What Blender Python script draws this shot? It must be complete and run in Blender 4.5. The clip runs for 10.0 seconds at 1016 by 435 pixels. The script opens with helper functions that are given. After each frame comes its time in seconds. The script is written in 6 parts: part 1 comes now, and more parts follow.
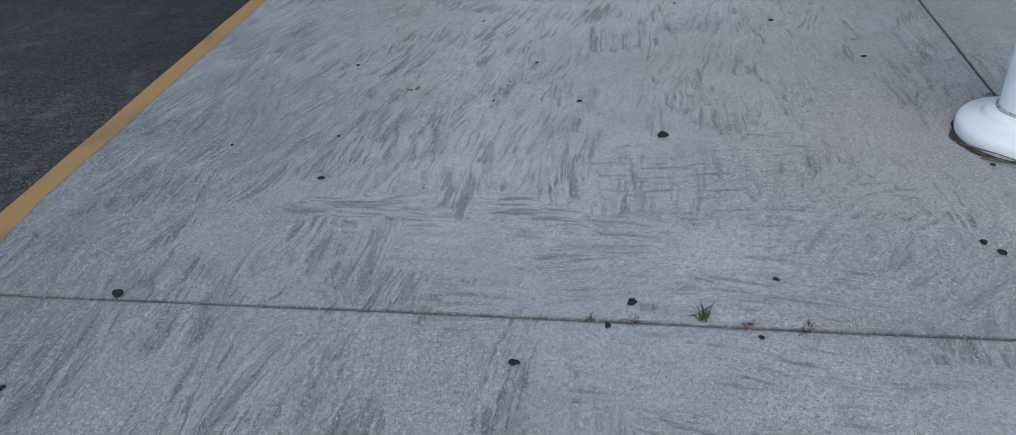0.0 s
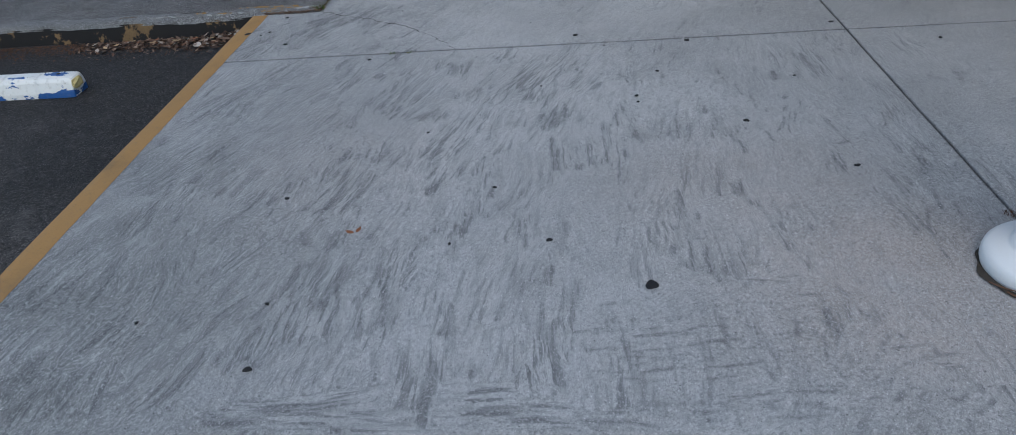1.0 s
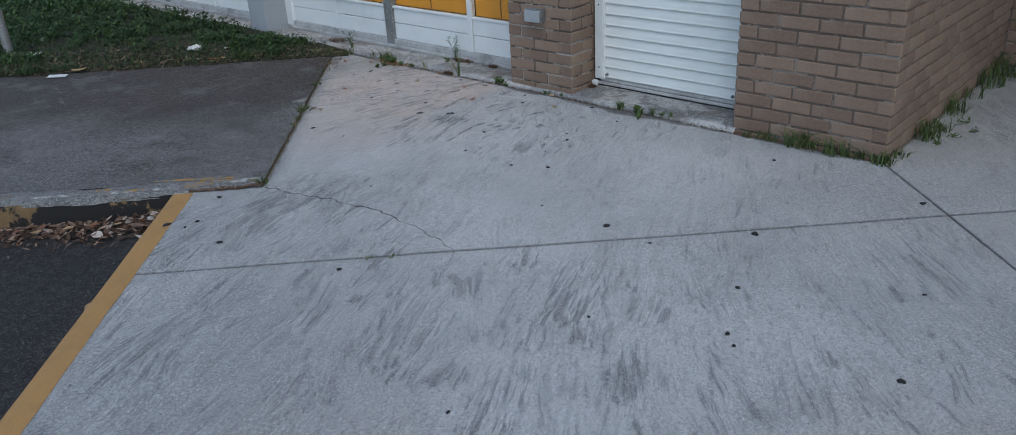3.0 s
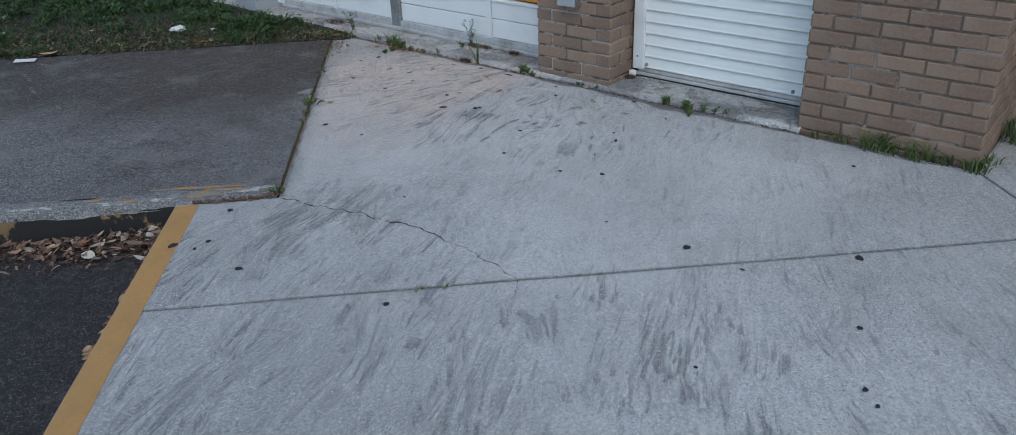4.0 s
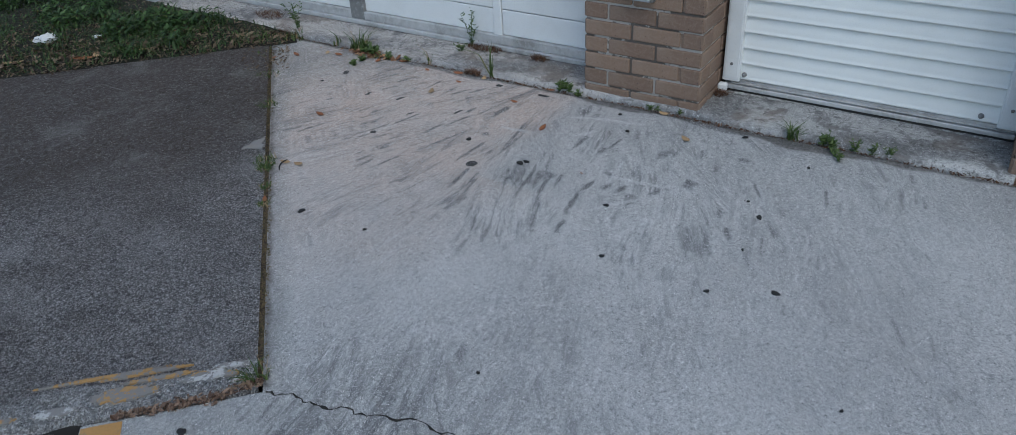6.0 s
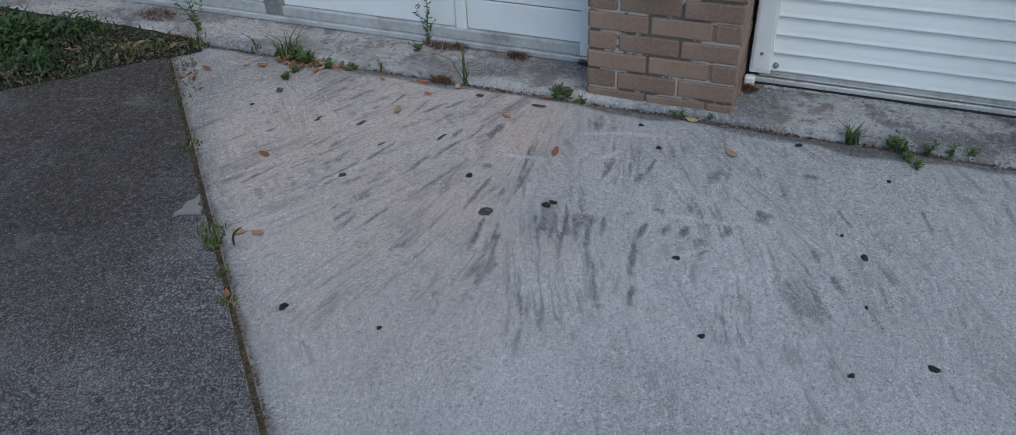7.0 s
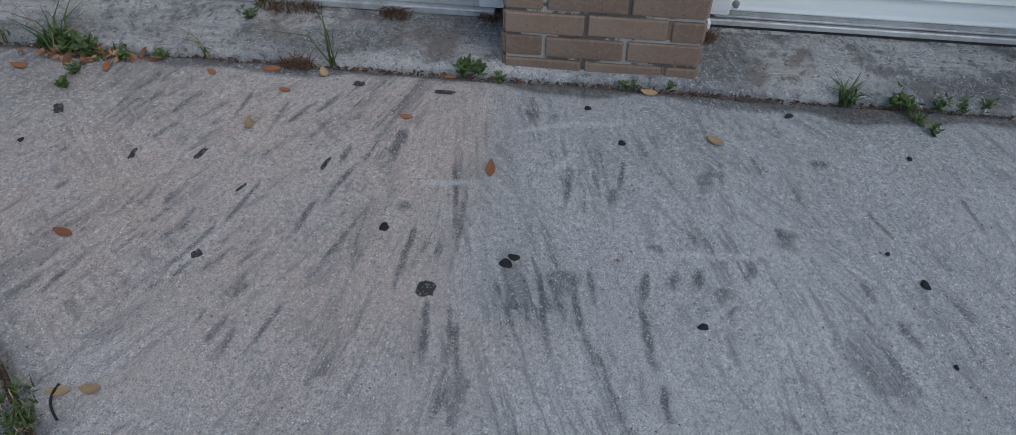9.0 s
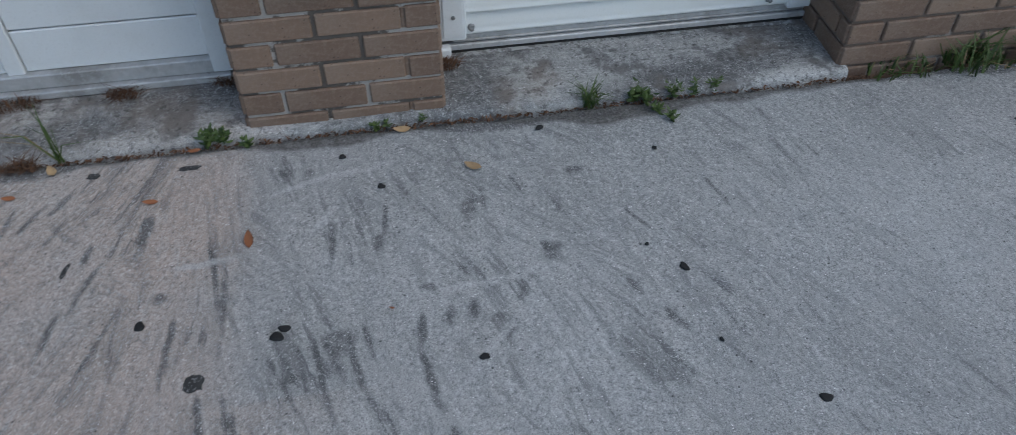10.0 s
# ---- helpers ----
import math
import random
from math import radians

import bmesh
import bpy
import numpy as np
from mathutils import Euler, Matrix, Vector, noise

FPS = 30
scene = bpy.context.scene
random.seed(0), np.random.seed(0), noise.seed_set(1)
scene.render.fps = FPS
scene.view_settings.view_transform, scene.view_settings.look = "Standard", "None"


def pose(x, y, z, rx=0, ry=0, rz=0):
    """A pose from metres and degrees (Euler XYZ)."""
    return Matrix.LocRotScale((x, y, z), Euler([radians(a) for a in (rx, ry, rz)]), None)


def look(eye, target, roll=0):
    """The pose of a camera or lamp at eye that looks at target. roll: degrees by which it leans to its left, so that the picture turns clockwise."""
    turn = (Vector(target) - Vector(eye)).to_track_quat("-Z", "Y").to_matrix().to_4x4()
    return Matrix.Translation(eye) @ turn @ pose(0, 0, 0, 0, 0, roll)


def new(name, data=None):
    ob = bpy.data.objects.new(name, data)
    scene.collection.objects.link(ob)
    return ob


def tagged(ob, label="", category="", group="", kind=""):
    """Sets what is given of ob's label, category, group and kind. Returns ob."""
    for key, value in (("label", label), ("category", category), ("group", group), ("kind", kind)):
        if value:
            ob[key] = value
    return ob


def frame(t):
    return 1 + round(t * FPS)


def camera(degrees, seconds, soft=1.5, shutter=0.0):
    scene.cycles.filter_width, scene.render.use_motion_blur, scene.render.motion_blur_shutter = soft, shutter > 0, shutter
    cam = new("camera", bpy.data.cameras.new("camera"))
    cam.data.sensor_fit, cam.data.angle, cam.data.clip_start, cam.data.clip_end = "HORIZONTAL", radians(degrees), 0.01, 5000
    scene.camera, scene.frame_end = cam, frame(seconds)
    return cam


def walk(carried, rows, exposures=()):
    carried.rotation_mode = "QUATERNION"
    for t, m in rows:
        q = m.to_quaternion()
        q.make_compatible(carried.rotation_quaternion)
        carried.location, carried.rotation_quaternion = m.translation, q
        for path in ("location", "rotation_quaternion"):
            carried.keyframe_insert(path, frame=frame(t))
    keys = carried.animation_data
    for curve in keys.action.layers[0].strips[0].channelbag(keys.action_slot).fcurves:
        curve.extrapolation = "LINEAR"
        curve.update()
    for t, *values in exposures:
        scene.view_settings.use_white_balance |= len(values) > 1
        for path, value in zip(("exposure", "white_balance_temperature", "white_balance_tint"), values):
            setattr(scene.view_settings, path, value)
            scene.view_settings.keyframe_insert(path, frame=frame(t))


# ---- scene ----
cam = camera(62.6, 10.0, 0.5, 0.10)
PATH = [
    (0, (1.227, 1.305, 1.406), (2.179, 2.683, 0.313), -4.2),
    (0.5, (1.314, 1.539, 1.5), (2.348, 2.876, 0.43), -4.1),
    (1, (1.553, 1.829, 1.515), (2.648, 3.146, 0.481), -4.8),
    (1.5, (1.667, 2.134, 1.514), (2.834, 3.425, 0.528), -4.0),
    (2, (1.706, 2.495, 1.54), (2.923, 3.756, 0.577), -3.3),
    (2.2, (1.788, 2.62, 1.541), (3.005, 3.877, 0.571), -3.5),
    (2.5, (1.952, 2.802, 1.528), (3.214, 4.07, 0.633), -3.8),
    (2.7, (2.043, 2.89, 1.547), (3.33, 4.152, 0.681), -3.7),
    (3.8, (2.18, 3.533, 1.544), (3.54, 4.701, 0.657), -2.4),
    (4, (2.237, 3.652, 1.524), (3.585, 4.808, 0.606), -2.3),
    (4.5, (2.468, 3.979, 1.531), (3.785, 5.136, 0.568), -3.0),
    (5, (2.633, 4.344, 1.514), (3.966, 5.45, 0.515), -3.2),
    (5.5, (2.839, 4.714, 1.514), (4.201, 5.739, 0.467), -3.5),
    (5.7, (2.959, 4.843, 1.492), (4.329, 5.847, 0.437), -3.6),
    (6.8, (3.414, 5.771, 1.424), (4.899, 6.442, 0.263), -2.2),
    (7, (3.505, 5.861, 1.417), (4.983, 6.487, 0.223), -2.7),
    (7.5, (3.858, 6.043, 1.387), (5.294, 6.543, 0.087), -3.0),
    (8, (4.084, 6.255, 1.343), (5.473, 6.597, -0.054), -2.2),
    (8.5, (4.225, 6.383, 1.353), (5.598, 6.598, -0.085), -0.8),
    (9, (4.241, 6.405, 1.35), (5.59, 6.541, -0.12), 0.6),
    (9.5, (4.244, 6.387, 1.357), (5.6, 6.389, -0.112), 1.4),
    (10, (4.291, 6.236, 1.366), (5.664, 5.996, -0.068), 0.1),
]
walk(cam, [(t, look(eye, target, roll)) for t, eye, target, roll in PATH], exposures=((0, 0.71, 6150, 3), (1.5, 0.57, 6100, 4), (2.5, 0.61, 6020, 3), (4, 0.82, 5960, 2), (5, 0.78, 5960, 2), (7, 0.67, 5940, 3), (8, 0.61, 5970, 5), (10, 0.55, 6020, 3)))

# ---- light ----
world = bpy.data.worlds.new("overcast_dusk")
scene.world = world
world.use_nodes = True
wn = world.node_tree
sky = wn.nodes.new("ShaderNodeTexSky")
sky.sky_type = "NISHITA"
sky.sun_disc = False
sky.sun_elevation = radians(50)
sky.sun_rotation = radians(222)
sky.air_density, sky.dust_density, sky.ozone_density = 1.0, 1.6, 1.0
wn.links.new(sky.outputs[0], wn.nodes["Background"].inputs[0])
wn.nodes["Background"].inputs[1].default_value = 0.105
sun_data = bpy.data.lights.new("sun", "SUN")
sun_data.energy, sun_data.angle, sun_data.color = 0.45, radians(50), (1.0, 0.95, 0.9)
sun = new("sun", sun_data)
sun.matrix_world = look((0, 0, 20), (4.5, 5.0, 8), 0)

# ---- materials ----
R2 = math.sqrt(2)


class Mat:
    """A node material with short ways to add nodes."""

    def __init__(self, name, rough=0.8, metal=0.0):
        self.m = bpy.data.materials.new(name)
        self.m.use_nodes = True
        self.t = self.m.node_tree
        self.b = self.t.nodes["Principled BSDF"]
        self.b.inputs["Roughness"].default_value = rough
        self.b.inputs["Metallic"].default_value = metal
        self.co = self.t.nodes.new("ShaderNodeTexCoord").outputs["Object"]

    def put(self, sock, val):
        if isinstance(val, bpy.types.NodeSocket):
            self.t.links.new(val, sock)
        elif isinstance(val, (tuple, list)) and len(val) == 3 and sock.type == "RGBA":
            sock.default_value = (*val, 1)
        else:
            sock.default_value = val

    def noise(self, scale, detail=3.0, rough=0.55, vec=None, distort=0.0, colour=False):
        n = self.t.nodes.new("ShaderNodeTexNoise")
        self.put(n.inputs["Vector"], vec or self.co)
        n.inputs["Scale"].default_value, n.inputs["Detail"].default_value = scale, detail
        n.inputs["Roughness"].default_value, n.inputs["Distortion"].default_value = rough, distort
        return n.outputs["Color" if colour else "Fac"]

    def cells(self, scale, out="Distance", vec=None):
        n = self.t.nodes.new("ShaderNodeTexVoronoi")
        self.put(n.inputs["Vector"], vec or self.co)
        n.inputs["Scale"].default_value = scale
        return n.outputs[out]

    def ramp(self, fac, lo, hi, a=0.0, b=1.0):
        n = self.t.nodes.new("ShaderNodeMapRange")
        n.interpolation_type = "SMOOTHSTEP"
        self.put(n.inputs[0], fac)
        for i, v in enumerate((lo, hi, a, b)):
            self.put(n.inputs[1 + i], v)
        return n.outputs[0]

    def math(self, op, a, b=0.0):
        n = self.t.nodes.new("ShaderNodeMath")
        n.operation = op
        self.put(n.inputs[0], a)
        self.put(n.inputs[1], b)
        return n.outputs[0]

    def mix(self, fac, a, b, kind="MIX"):
        n = self.t.nodes.new("ShaderNodeMix")
        n.data_type, n.blend_type = "RGBA", kind
        self.put(n.inputs[0], fac)
        self.put(n.inputs[6], a)
        self.put(n.inputs[7], b)
        return n.outputs[2]

    def scaled(self, sx, sy, sz, rz=0.0, vec=None):
        n = self.t.nodes.new("ShaderNodeMapping")
        self.put(n.inputs["Vector"], vec or self.co)
        n.inputs["Scale"].default_value = (sx, sy, sz)
        n.inputs["Rotation"].default_value = (0, 0, rz)
        return n.outputs[0]

    def attr(self, name):
        n = self.t.nodes.new("ShaderNodeAttribute")
        n.attribute_name = name
        return n.outputs["Fac"]

    def each(self):
        return self.t.nodes.new("ShaderNodeObjectInfo").outputs["Random"]

    def island(self):
        return self.t.nodes.new("ShaderNodeNewGeometry").outputs["Random Per Island"]

    def bump(self, height, dist=0.002, strength=1.0):
        n = self.t.nodes.new("ShaderNodeBump")
        n.inputs["Distance"].default_value, n.inputs["Strength"].default_value = dist, strength
        self.put(n.inputs["Height"], height)
        self.t.links.new(n.outputs[0], self.b.inputs["Normal"])

    def done(self, colour, rough=None):
        self.put(self.b.inputs["Base Color"], colour)
        if rough is not None:
            self.put(self.b.inputs["Roughness"], rough)
        return self.m


def grey(v, warm=0.0):
    return (v * (1 + warm), v, v * (1 - warm))


def concrete_mat(name, base, stroke, worn=False):
    k = Mat(name, 0.88)
    fine, mid, big = k.noise(210, 4, 0.85), k.noise(34, 5, 0.7), k.noise(1.3, 4, 0.6)
    grit, sand = k.noise(95, 5, 0.85), k.noise(330, 3, 0.75)
    c = k.mix(k.ramp(big, 0.3, 0.72), [v * 0.84 for v in base], [v * 1.12 for v in base])
    c = k.mix(k.math("MULTIPLY", k.attr("warm"), k.ramp(k.noise(4.5, 4), 0.2, 0.62, 0.55, 1.0)), c, (0.56, 0.445, 0.375))
    # grime, with the painted shade of the paving in the same field
    c = k.mix(k.math("MULTIPLY", k.attr("grime_shade"), k.ramp(k.noise(3.1, 5, 0.65), 0.25, 0.60, 0.45, 1.0)), c, (0.165, 0.17, 0.165))
    # fine bristle marks that follow the sweep of the brush, caught in the grain
    n = k.t.nodes.new("ShaderNodeAttribute")
    n.attribute_name = "sweep"
    streak = k.noise(1.0, 5, 0.66, vec=k.scaled(5.5, 62, 1, vec=n.outputs["Vector"]), distort=0.25)
    wide = k.noise(1.0, 3, 0.55, vec=k.scaled(3.2, 20, 1, vec=n.outputs["Vector"]), distort=0.2)
    stipple = k.math("ADD", k.math("MULTIPLY", k.math("SUBTRACT", sand, 0.5), 3.0), k.math("MULTIPLY", k.math("SUBTRACT", grit, 0.5), 2.6))
    marks = k.math("ADD", k.math("MULTIPLY", k.ramp(streak, 0.48, 0.62), 0.95), k.math("MULTIPLY", k.ramp(wide, 0.47, 0.62), 0.60))
    marks = k.math("MULTIPLY", marks, k.attr("rub"))
    rubbed = k.math("MULTIPLY", k.ramp(k.math("ADD", marks, stipple), 0.08, 0.62), k.ramp(marks, 0.02, 0.26))
    c = k.mix(k.math("MULTIPLY", rubbed, 0.80 * stroke), c, (0.066, 0.068, 0.074))
    pale = k.math("MULTIPLY", k.ramp(wide, 0.50, 0.36), k.ramp(streak, 0.54, 0.42))
    c = k.mix(k.math("MULTIPLY", pale, 0.34), c, (0.62, 0.62, 0.61))
    # single strokes of grime, broken up by the grain of the surface
    held = k.math("MULTIPLY", k.attr("stain"), k.ramp(k.math("ADD", k.math("MULTIPLY", streak, 0.6), k.math("MULTIPLY", mid, 0.4)), 0.40, 0.58, 0.70, 1.10))
    st = k.math("ADD", k.math("ADD", held, k.math("MULTIPLY", stipple, 1.25)), k.math("MULTIPLY", k.math("SUBTRACT", mid, 0.5), 1.2))
    st = k.math("MULTIPLY", k.ramp(st, 0.14, 0.62), k.ramp(held, 0.05, 0.36))
    c = k.mix(k.math("MULTIPLY", st, 0.95 * stroke), c, (0.050, 0.050, 0.053))
    c = k.mix(k.ramp(k.attr("scrape"), 0.2, 0.9, 0.0, 0.66), c, (0.61, 0.61, 0.61))
    # mottled grime, and the grain of sand and lime
    c = k.mix(k.ramp(k.noise(9, 5, 0.7), 0.48, 0.75, 0.0, 0.24), c, (0.17, 0.17, 0.175))
    c = k.mix(k.ramp(mid, 0.48, 0.64, 0.0, 0.22), c, (0.19, 0.19, 0.195))
    c = k.mix(k.ramp(grit, 0.47, 0.37, 0.0, 0.66), c, (0.115, 0.115, 0.12))
    c = k.mix(k.ramp(grit, 0.53, 0.63, 0.0, 0.62), c, (0.80, 0.80, 0.79))
    c = k.mix(k.ramp(fine, 0.50, 0.36, 0.0, 0.45), c, (0.14, 0.14, 0.145))
    lime = k.math("MULTIPLY", k.ramp(k.cells(190), 0.14, 0.26, 1.0, 0.0), k.ramp(k.cells(190, "Color"), 0.62, 0.72))
    c = k.mix(k.math("MULTIPLY", lime, 0.5), c, (0.90, 0.90, 0.89))
    c = k.mix(k.ramp(sand, 0.56, 0.62, 0.0, 0.55), c, (0.80, 0.80, 0.79))
    c = k.mix(k.ramp(sand, 0.44, 0.38, 0.0, 0.62), c, (0.10, 0.10, 0.105))
    spark = k.math("MULTIPLY", k.ramp(k.cells(150), 0.15, 0.24, 1.0, 0.0), k.ramp(k.cells(150, "Color"), 0.78, 0.81))
    c = k.mix(k.math("MULTIPLY", spark, 0.9), c, (0.97, 0.97, 0.96))
    if worn:
        c = k.mix(k.ramp(k.noise(7, 6, 0.75), 0.50, 0.62, 0.0, 0.75), c, (0.10, 0.098, 0.10))
        c = k.mix(k.ramp(k.noise(3.5, 4, 0.6), 0.52, 0.68, 0.0, 0.25), c, (0.36, 0.27, 0.20))
        c = k.mix(k.ramp(k.noise(55, 4, 0.8), 0.57, 0.62, 0.0, 0.7), c, (0.07, 0.065, 0.06))
    wet = k.math("MULTIPLY", k.attr("mud"), k.ramp(k.noise(40, 5, 0.75), 0.30, 0.60, 0.60, 1.0))
    c = k.mix(wet, c, k.mix(k.ramp(k.noise(140, 4, 0.8), 0.42, 0.60), (0.055, 0.050, 0.046), (0.15, 0.14, 0.13)))
    pit = k.math("MULTIPLY", k.ramp(k.cells(46), 0.07, 0.13, 1.0, 0.0), k.ramp(k.cells(46, "Color"), 0.60, 0.66))
    c = k.mix(k.math("MULTIPLY", pit, 0.85), c, (0.05, 0.05, 0.05))
    h = k.math("ADD", fine, k.math("MULTIPLY", grit, 1.2))
    k.bump(h, 0.003, 0.9)
    return k.done(c, k.ramp(mid, 0.3, 0.7, 0.80, 0.95))


def asphalt_mat(name, base, pale, worn, brown=0.0):
    """Stones of many greys in a dark binder."""
    k = Mat(name, 0.9)
    warped = k.t.nodes.new("ShaderNodeVectorMath")
    warped.operation = "MULTIPLY_ADD"
    k.put(warped.inputs[0], k.noise(60, 2, colour=True))
    warped.inputs[1].default_value = (0.012, 0.012, 0.012)
    k.put(warped.inputs[2], k.co)
    stone, tint = k.cells(165, vec=warped.outputs[0]), k.cells(165, "Color", vec=warped.outputs[0])
    shade = k.ramp(tint, 0.30, 0.74)
    rough = k.noise(120, 5, 0.8)
    c = k.mix(shade, [v * 0.55 for v in base], [v * 0.65 + w * 0.35 for v, w in zip(base, pale)])
    c = k.mix(k.ramp(tint, 0.66, 0.74, 0.0, worn), c, pale)
    c = k.mix(k.ramp(stone, 0.42, 0.62, 0.0, 0.70), c, [v * 0.30 for v in base])
    c = k.mix(k.ramp(rough, 0.50, 0.36, 0.0, 0.70), c, [v * 0.28 for v in base])
    c = k.mix(k.ramp(rough, 0.56, 0.66, 0.0, 0.5 * worn), c, [v * 1.15 for v in pale])
    pit = k.math("MULTIPLY", k.ramp(k.cells(30), 0.14, 0.34, 1.0, 0.0), k.ramp(k.cells(30, "Color"), 0.50, 0.56))
    c = k.mix(k.math("MULTIPLY", pit, 0.85), c, [v * 0.14 for v in base])
    c = k.mix(k.ramp(k.noise(1.1, 5, 0.6), 0.44, 0.66, 0.0, 0.40), c, [v * 0.5 for v in base])
    c = k.mix(k.ramp(k.noise(24, 5, 0.75), 0.52, 0.64, 0.0, 0.55), c, [v * 0.32 for v in base])
    c = k.mix(k.ramp(k.noise(31, 5, 0.75), 0.54, 0.66, 0.0, 0.40 * worn), c, [v * 1.1 for v in pale])
    c = k.mix(k.ramp(k.noise(5, 5, 0.7), 0.50, 0.75, 0.0, 0.30 if base[0] > 0.1 else 0.6), c, [v * 0.75 for v in pale])
    c = k.mix(k.ramp(k.noise(14, 5, 0.75, vec=k.scaled(1, 0.35, 1, radians(-45))), 0.56, 0.68, 0.0, 0.5), c, [v * 0.35 for v in base])
    if brown:
        # soil weight: brown on the pad, near black on the parking bay
        c = k.mix(k.math("MULTIPLY", k.attr("soil"), k.ramp(k.noise(48, 5, 0.85), 0.36, 0.62, 0.40, 1.0)), c, (0.048, 0.034, 0.026) if brown > 0.9 else (0.016, 0.015, 0.015))
        line = k.math("ABSOLUTE", k.math("SUBTRACT", k.noise(2.0, 1, 0.3, vec=k.scaled(1, 0.3, 1, radians(-45))), 0.5))
        line = k.math("MULTIPLY", k.ramp(line, 0.002, 0.009, 1.0, 0.0), k.ramp(k.noise(7, 5), 0.50, 0.66))
        c = k.mix(k.math("MULTIPLY", line, 0.30 if brown > 0.9 else 0.0), c, pale)
    if brown > 0.9:
        c = k.mix(k.ramp(k.noise(2.6, 6, 0.68), 0.50, 0.70, 0.0, 0.42), c, [v * 0.55 for v in pale])
        c = k.mix(k.ramp(k.noise(1.7, 5, 0.65), 0.52, 0.72, 0.0, 0.55), c, (0.030, 0.022, 0.018))
    grain = k.noise(185, 4, 0.8)
    clean = k.ramp(k.attr("soil"), 0.0, 1.0, 1.0, 0.35)
    c = k.mix(k.math("MULTIPLY", k.ramp(grain, 0.52, 0.62, 0.0, 0.62 if brown > 0.9 else 0.20 if brown else 0.5), clean), c, [v * 0.92 for v in pale])
    c = k.mix(k.ramp(grain, 0.48, 0.39, 0.0, 0.70), c, [v * 0.15 for v in base])
    fleck = k.math("MULTIPLY", k.ramp(k.cells(85), 0.12, 0.24, 1.0, 0.0), k.ramp(k.cells(85, "Color"), 0.62, 0.66))
    c = k.mix(k.math("MULTIPLY", fleck, 0.45 if base[0] > 0.1 else 0.30), c, (0.62, 0.61, 0.60))
    k.bump(k.math("SUBTRACT", k.math("ADD", k.ramp(stone, 0.0, 0.6, 1.0, 0.0), rough), pit), 0.008, 1.0)
    return k.done(c)


def paint_mat(name, colour, under, chip=0.62, rough=0.6, scale=9.0, grime_shade=(0.12, 0.10, 0.08), dirt=0.3):
    k = Mat(name, rough)
    c = k.mix(k.ramp(k.noise(scale, 6, 0.7), chip, chip + 0.04), colour, under)
    c = k.mix(k.ramp(k.noise(2.3, 5, 0.65), 0.45, 0.8, 0.0, dirt), c, grime_shade)
    c = k.mix(k.ramp(k.noise(150, 3, 0.7), 0.5, 0.8, 0.0, dirt * 0.7), c, grime_shade)
    k.bump(k.noise(220, 3), 0.0012, 0.5)
    return k.done(c)


CONCRETE = concrete_mat("brushed_concrete", (0.485, 0.485, 0.48), 0.9)
SILL = concrete_mat("sill_concrete", (0.54, 0.53, 0.51), 0.9, True)
ASPHALT_PAD = asphalt_mat("worn_asphalt", (0.225, 0.213, 0.213), (0.53, 0.515, 0.51), 0.6, 1.0)
ASPHALT_LOT = asphalt_mat("dark_asphalt", (0.072, 0.066, 0.064), (0.33, 0.305, 0.285), 0.7, 0.8)
YELLOW = paint_mat("yellow_line_paint", (0.40, 0.222, 0.072), (0.30, 0.19, 0.085), 0.60, 0.75, 34, (0.11, 0.085, 0.05), 0.65)
KERB = paint_mat("black_kerb", (0.014, 0.013, 0.013), (0.22, 0.14, 0.065), 0.56, 0.95, 3.6, (0.022, 0.018, 0.014), 0.7)
KERB_TOP = asphalt_mat("kerb_top_aggregate", (0.36, 0.355, 0.35), (0.64, 0.635, 0.63), 0.8)
SHUTTER = paint_mat("white_shutter_enamel", (0.69, 0.705, 0.69), (0.5, 0.5, 0.48), 0.78, 0.4, 5, (0.35, 0.34, 0.30), 0.18)
PANEL = paint_mat("white_panel_paint", (0.70, 0.715, 0.72), (0.5, 0.49, 0.46), 0.72, 0.42, 6, (0.32, 0.31, 0.28), 0.25)
COLUMN = paint_mat("white_column_paint", (0.82, 0.82, 0.81), (0.42, 0.41, 0.39), 0.80, 0.45, 11, (0.4, 0.38, 0.35), 0.12)
BLOCK = paint_mat("grey_block_paint", (0.33, 0.35, 0.37), (0.25, 0.25, 0.25), 0.72, 0.8, 6)
ORANGE = paint_mat("orange_panel", (0.75, 0.33, 0.03), (0.65, 0.30, 0.05), 0.8, 0.4, 5, (0.3, 0.14, 0.02), 0.25)


PALE_CEMENT = paint_mat("pale_cement", (0.42, 0.42, 0.415), (0.20, 0.195, 0.19), 0.46, 0.9, 40, (0.15, 0.14, 0.13), 0.5)


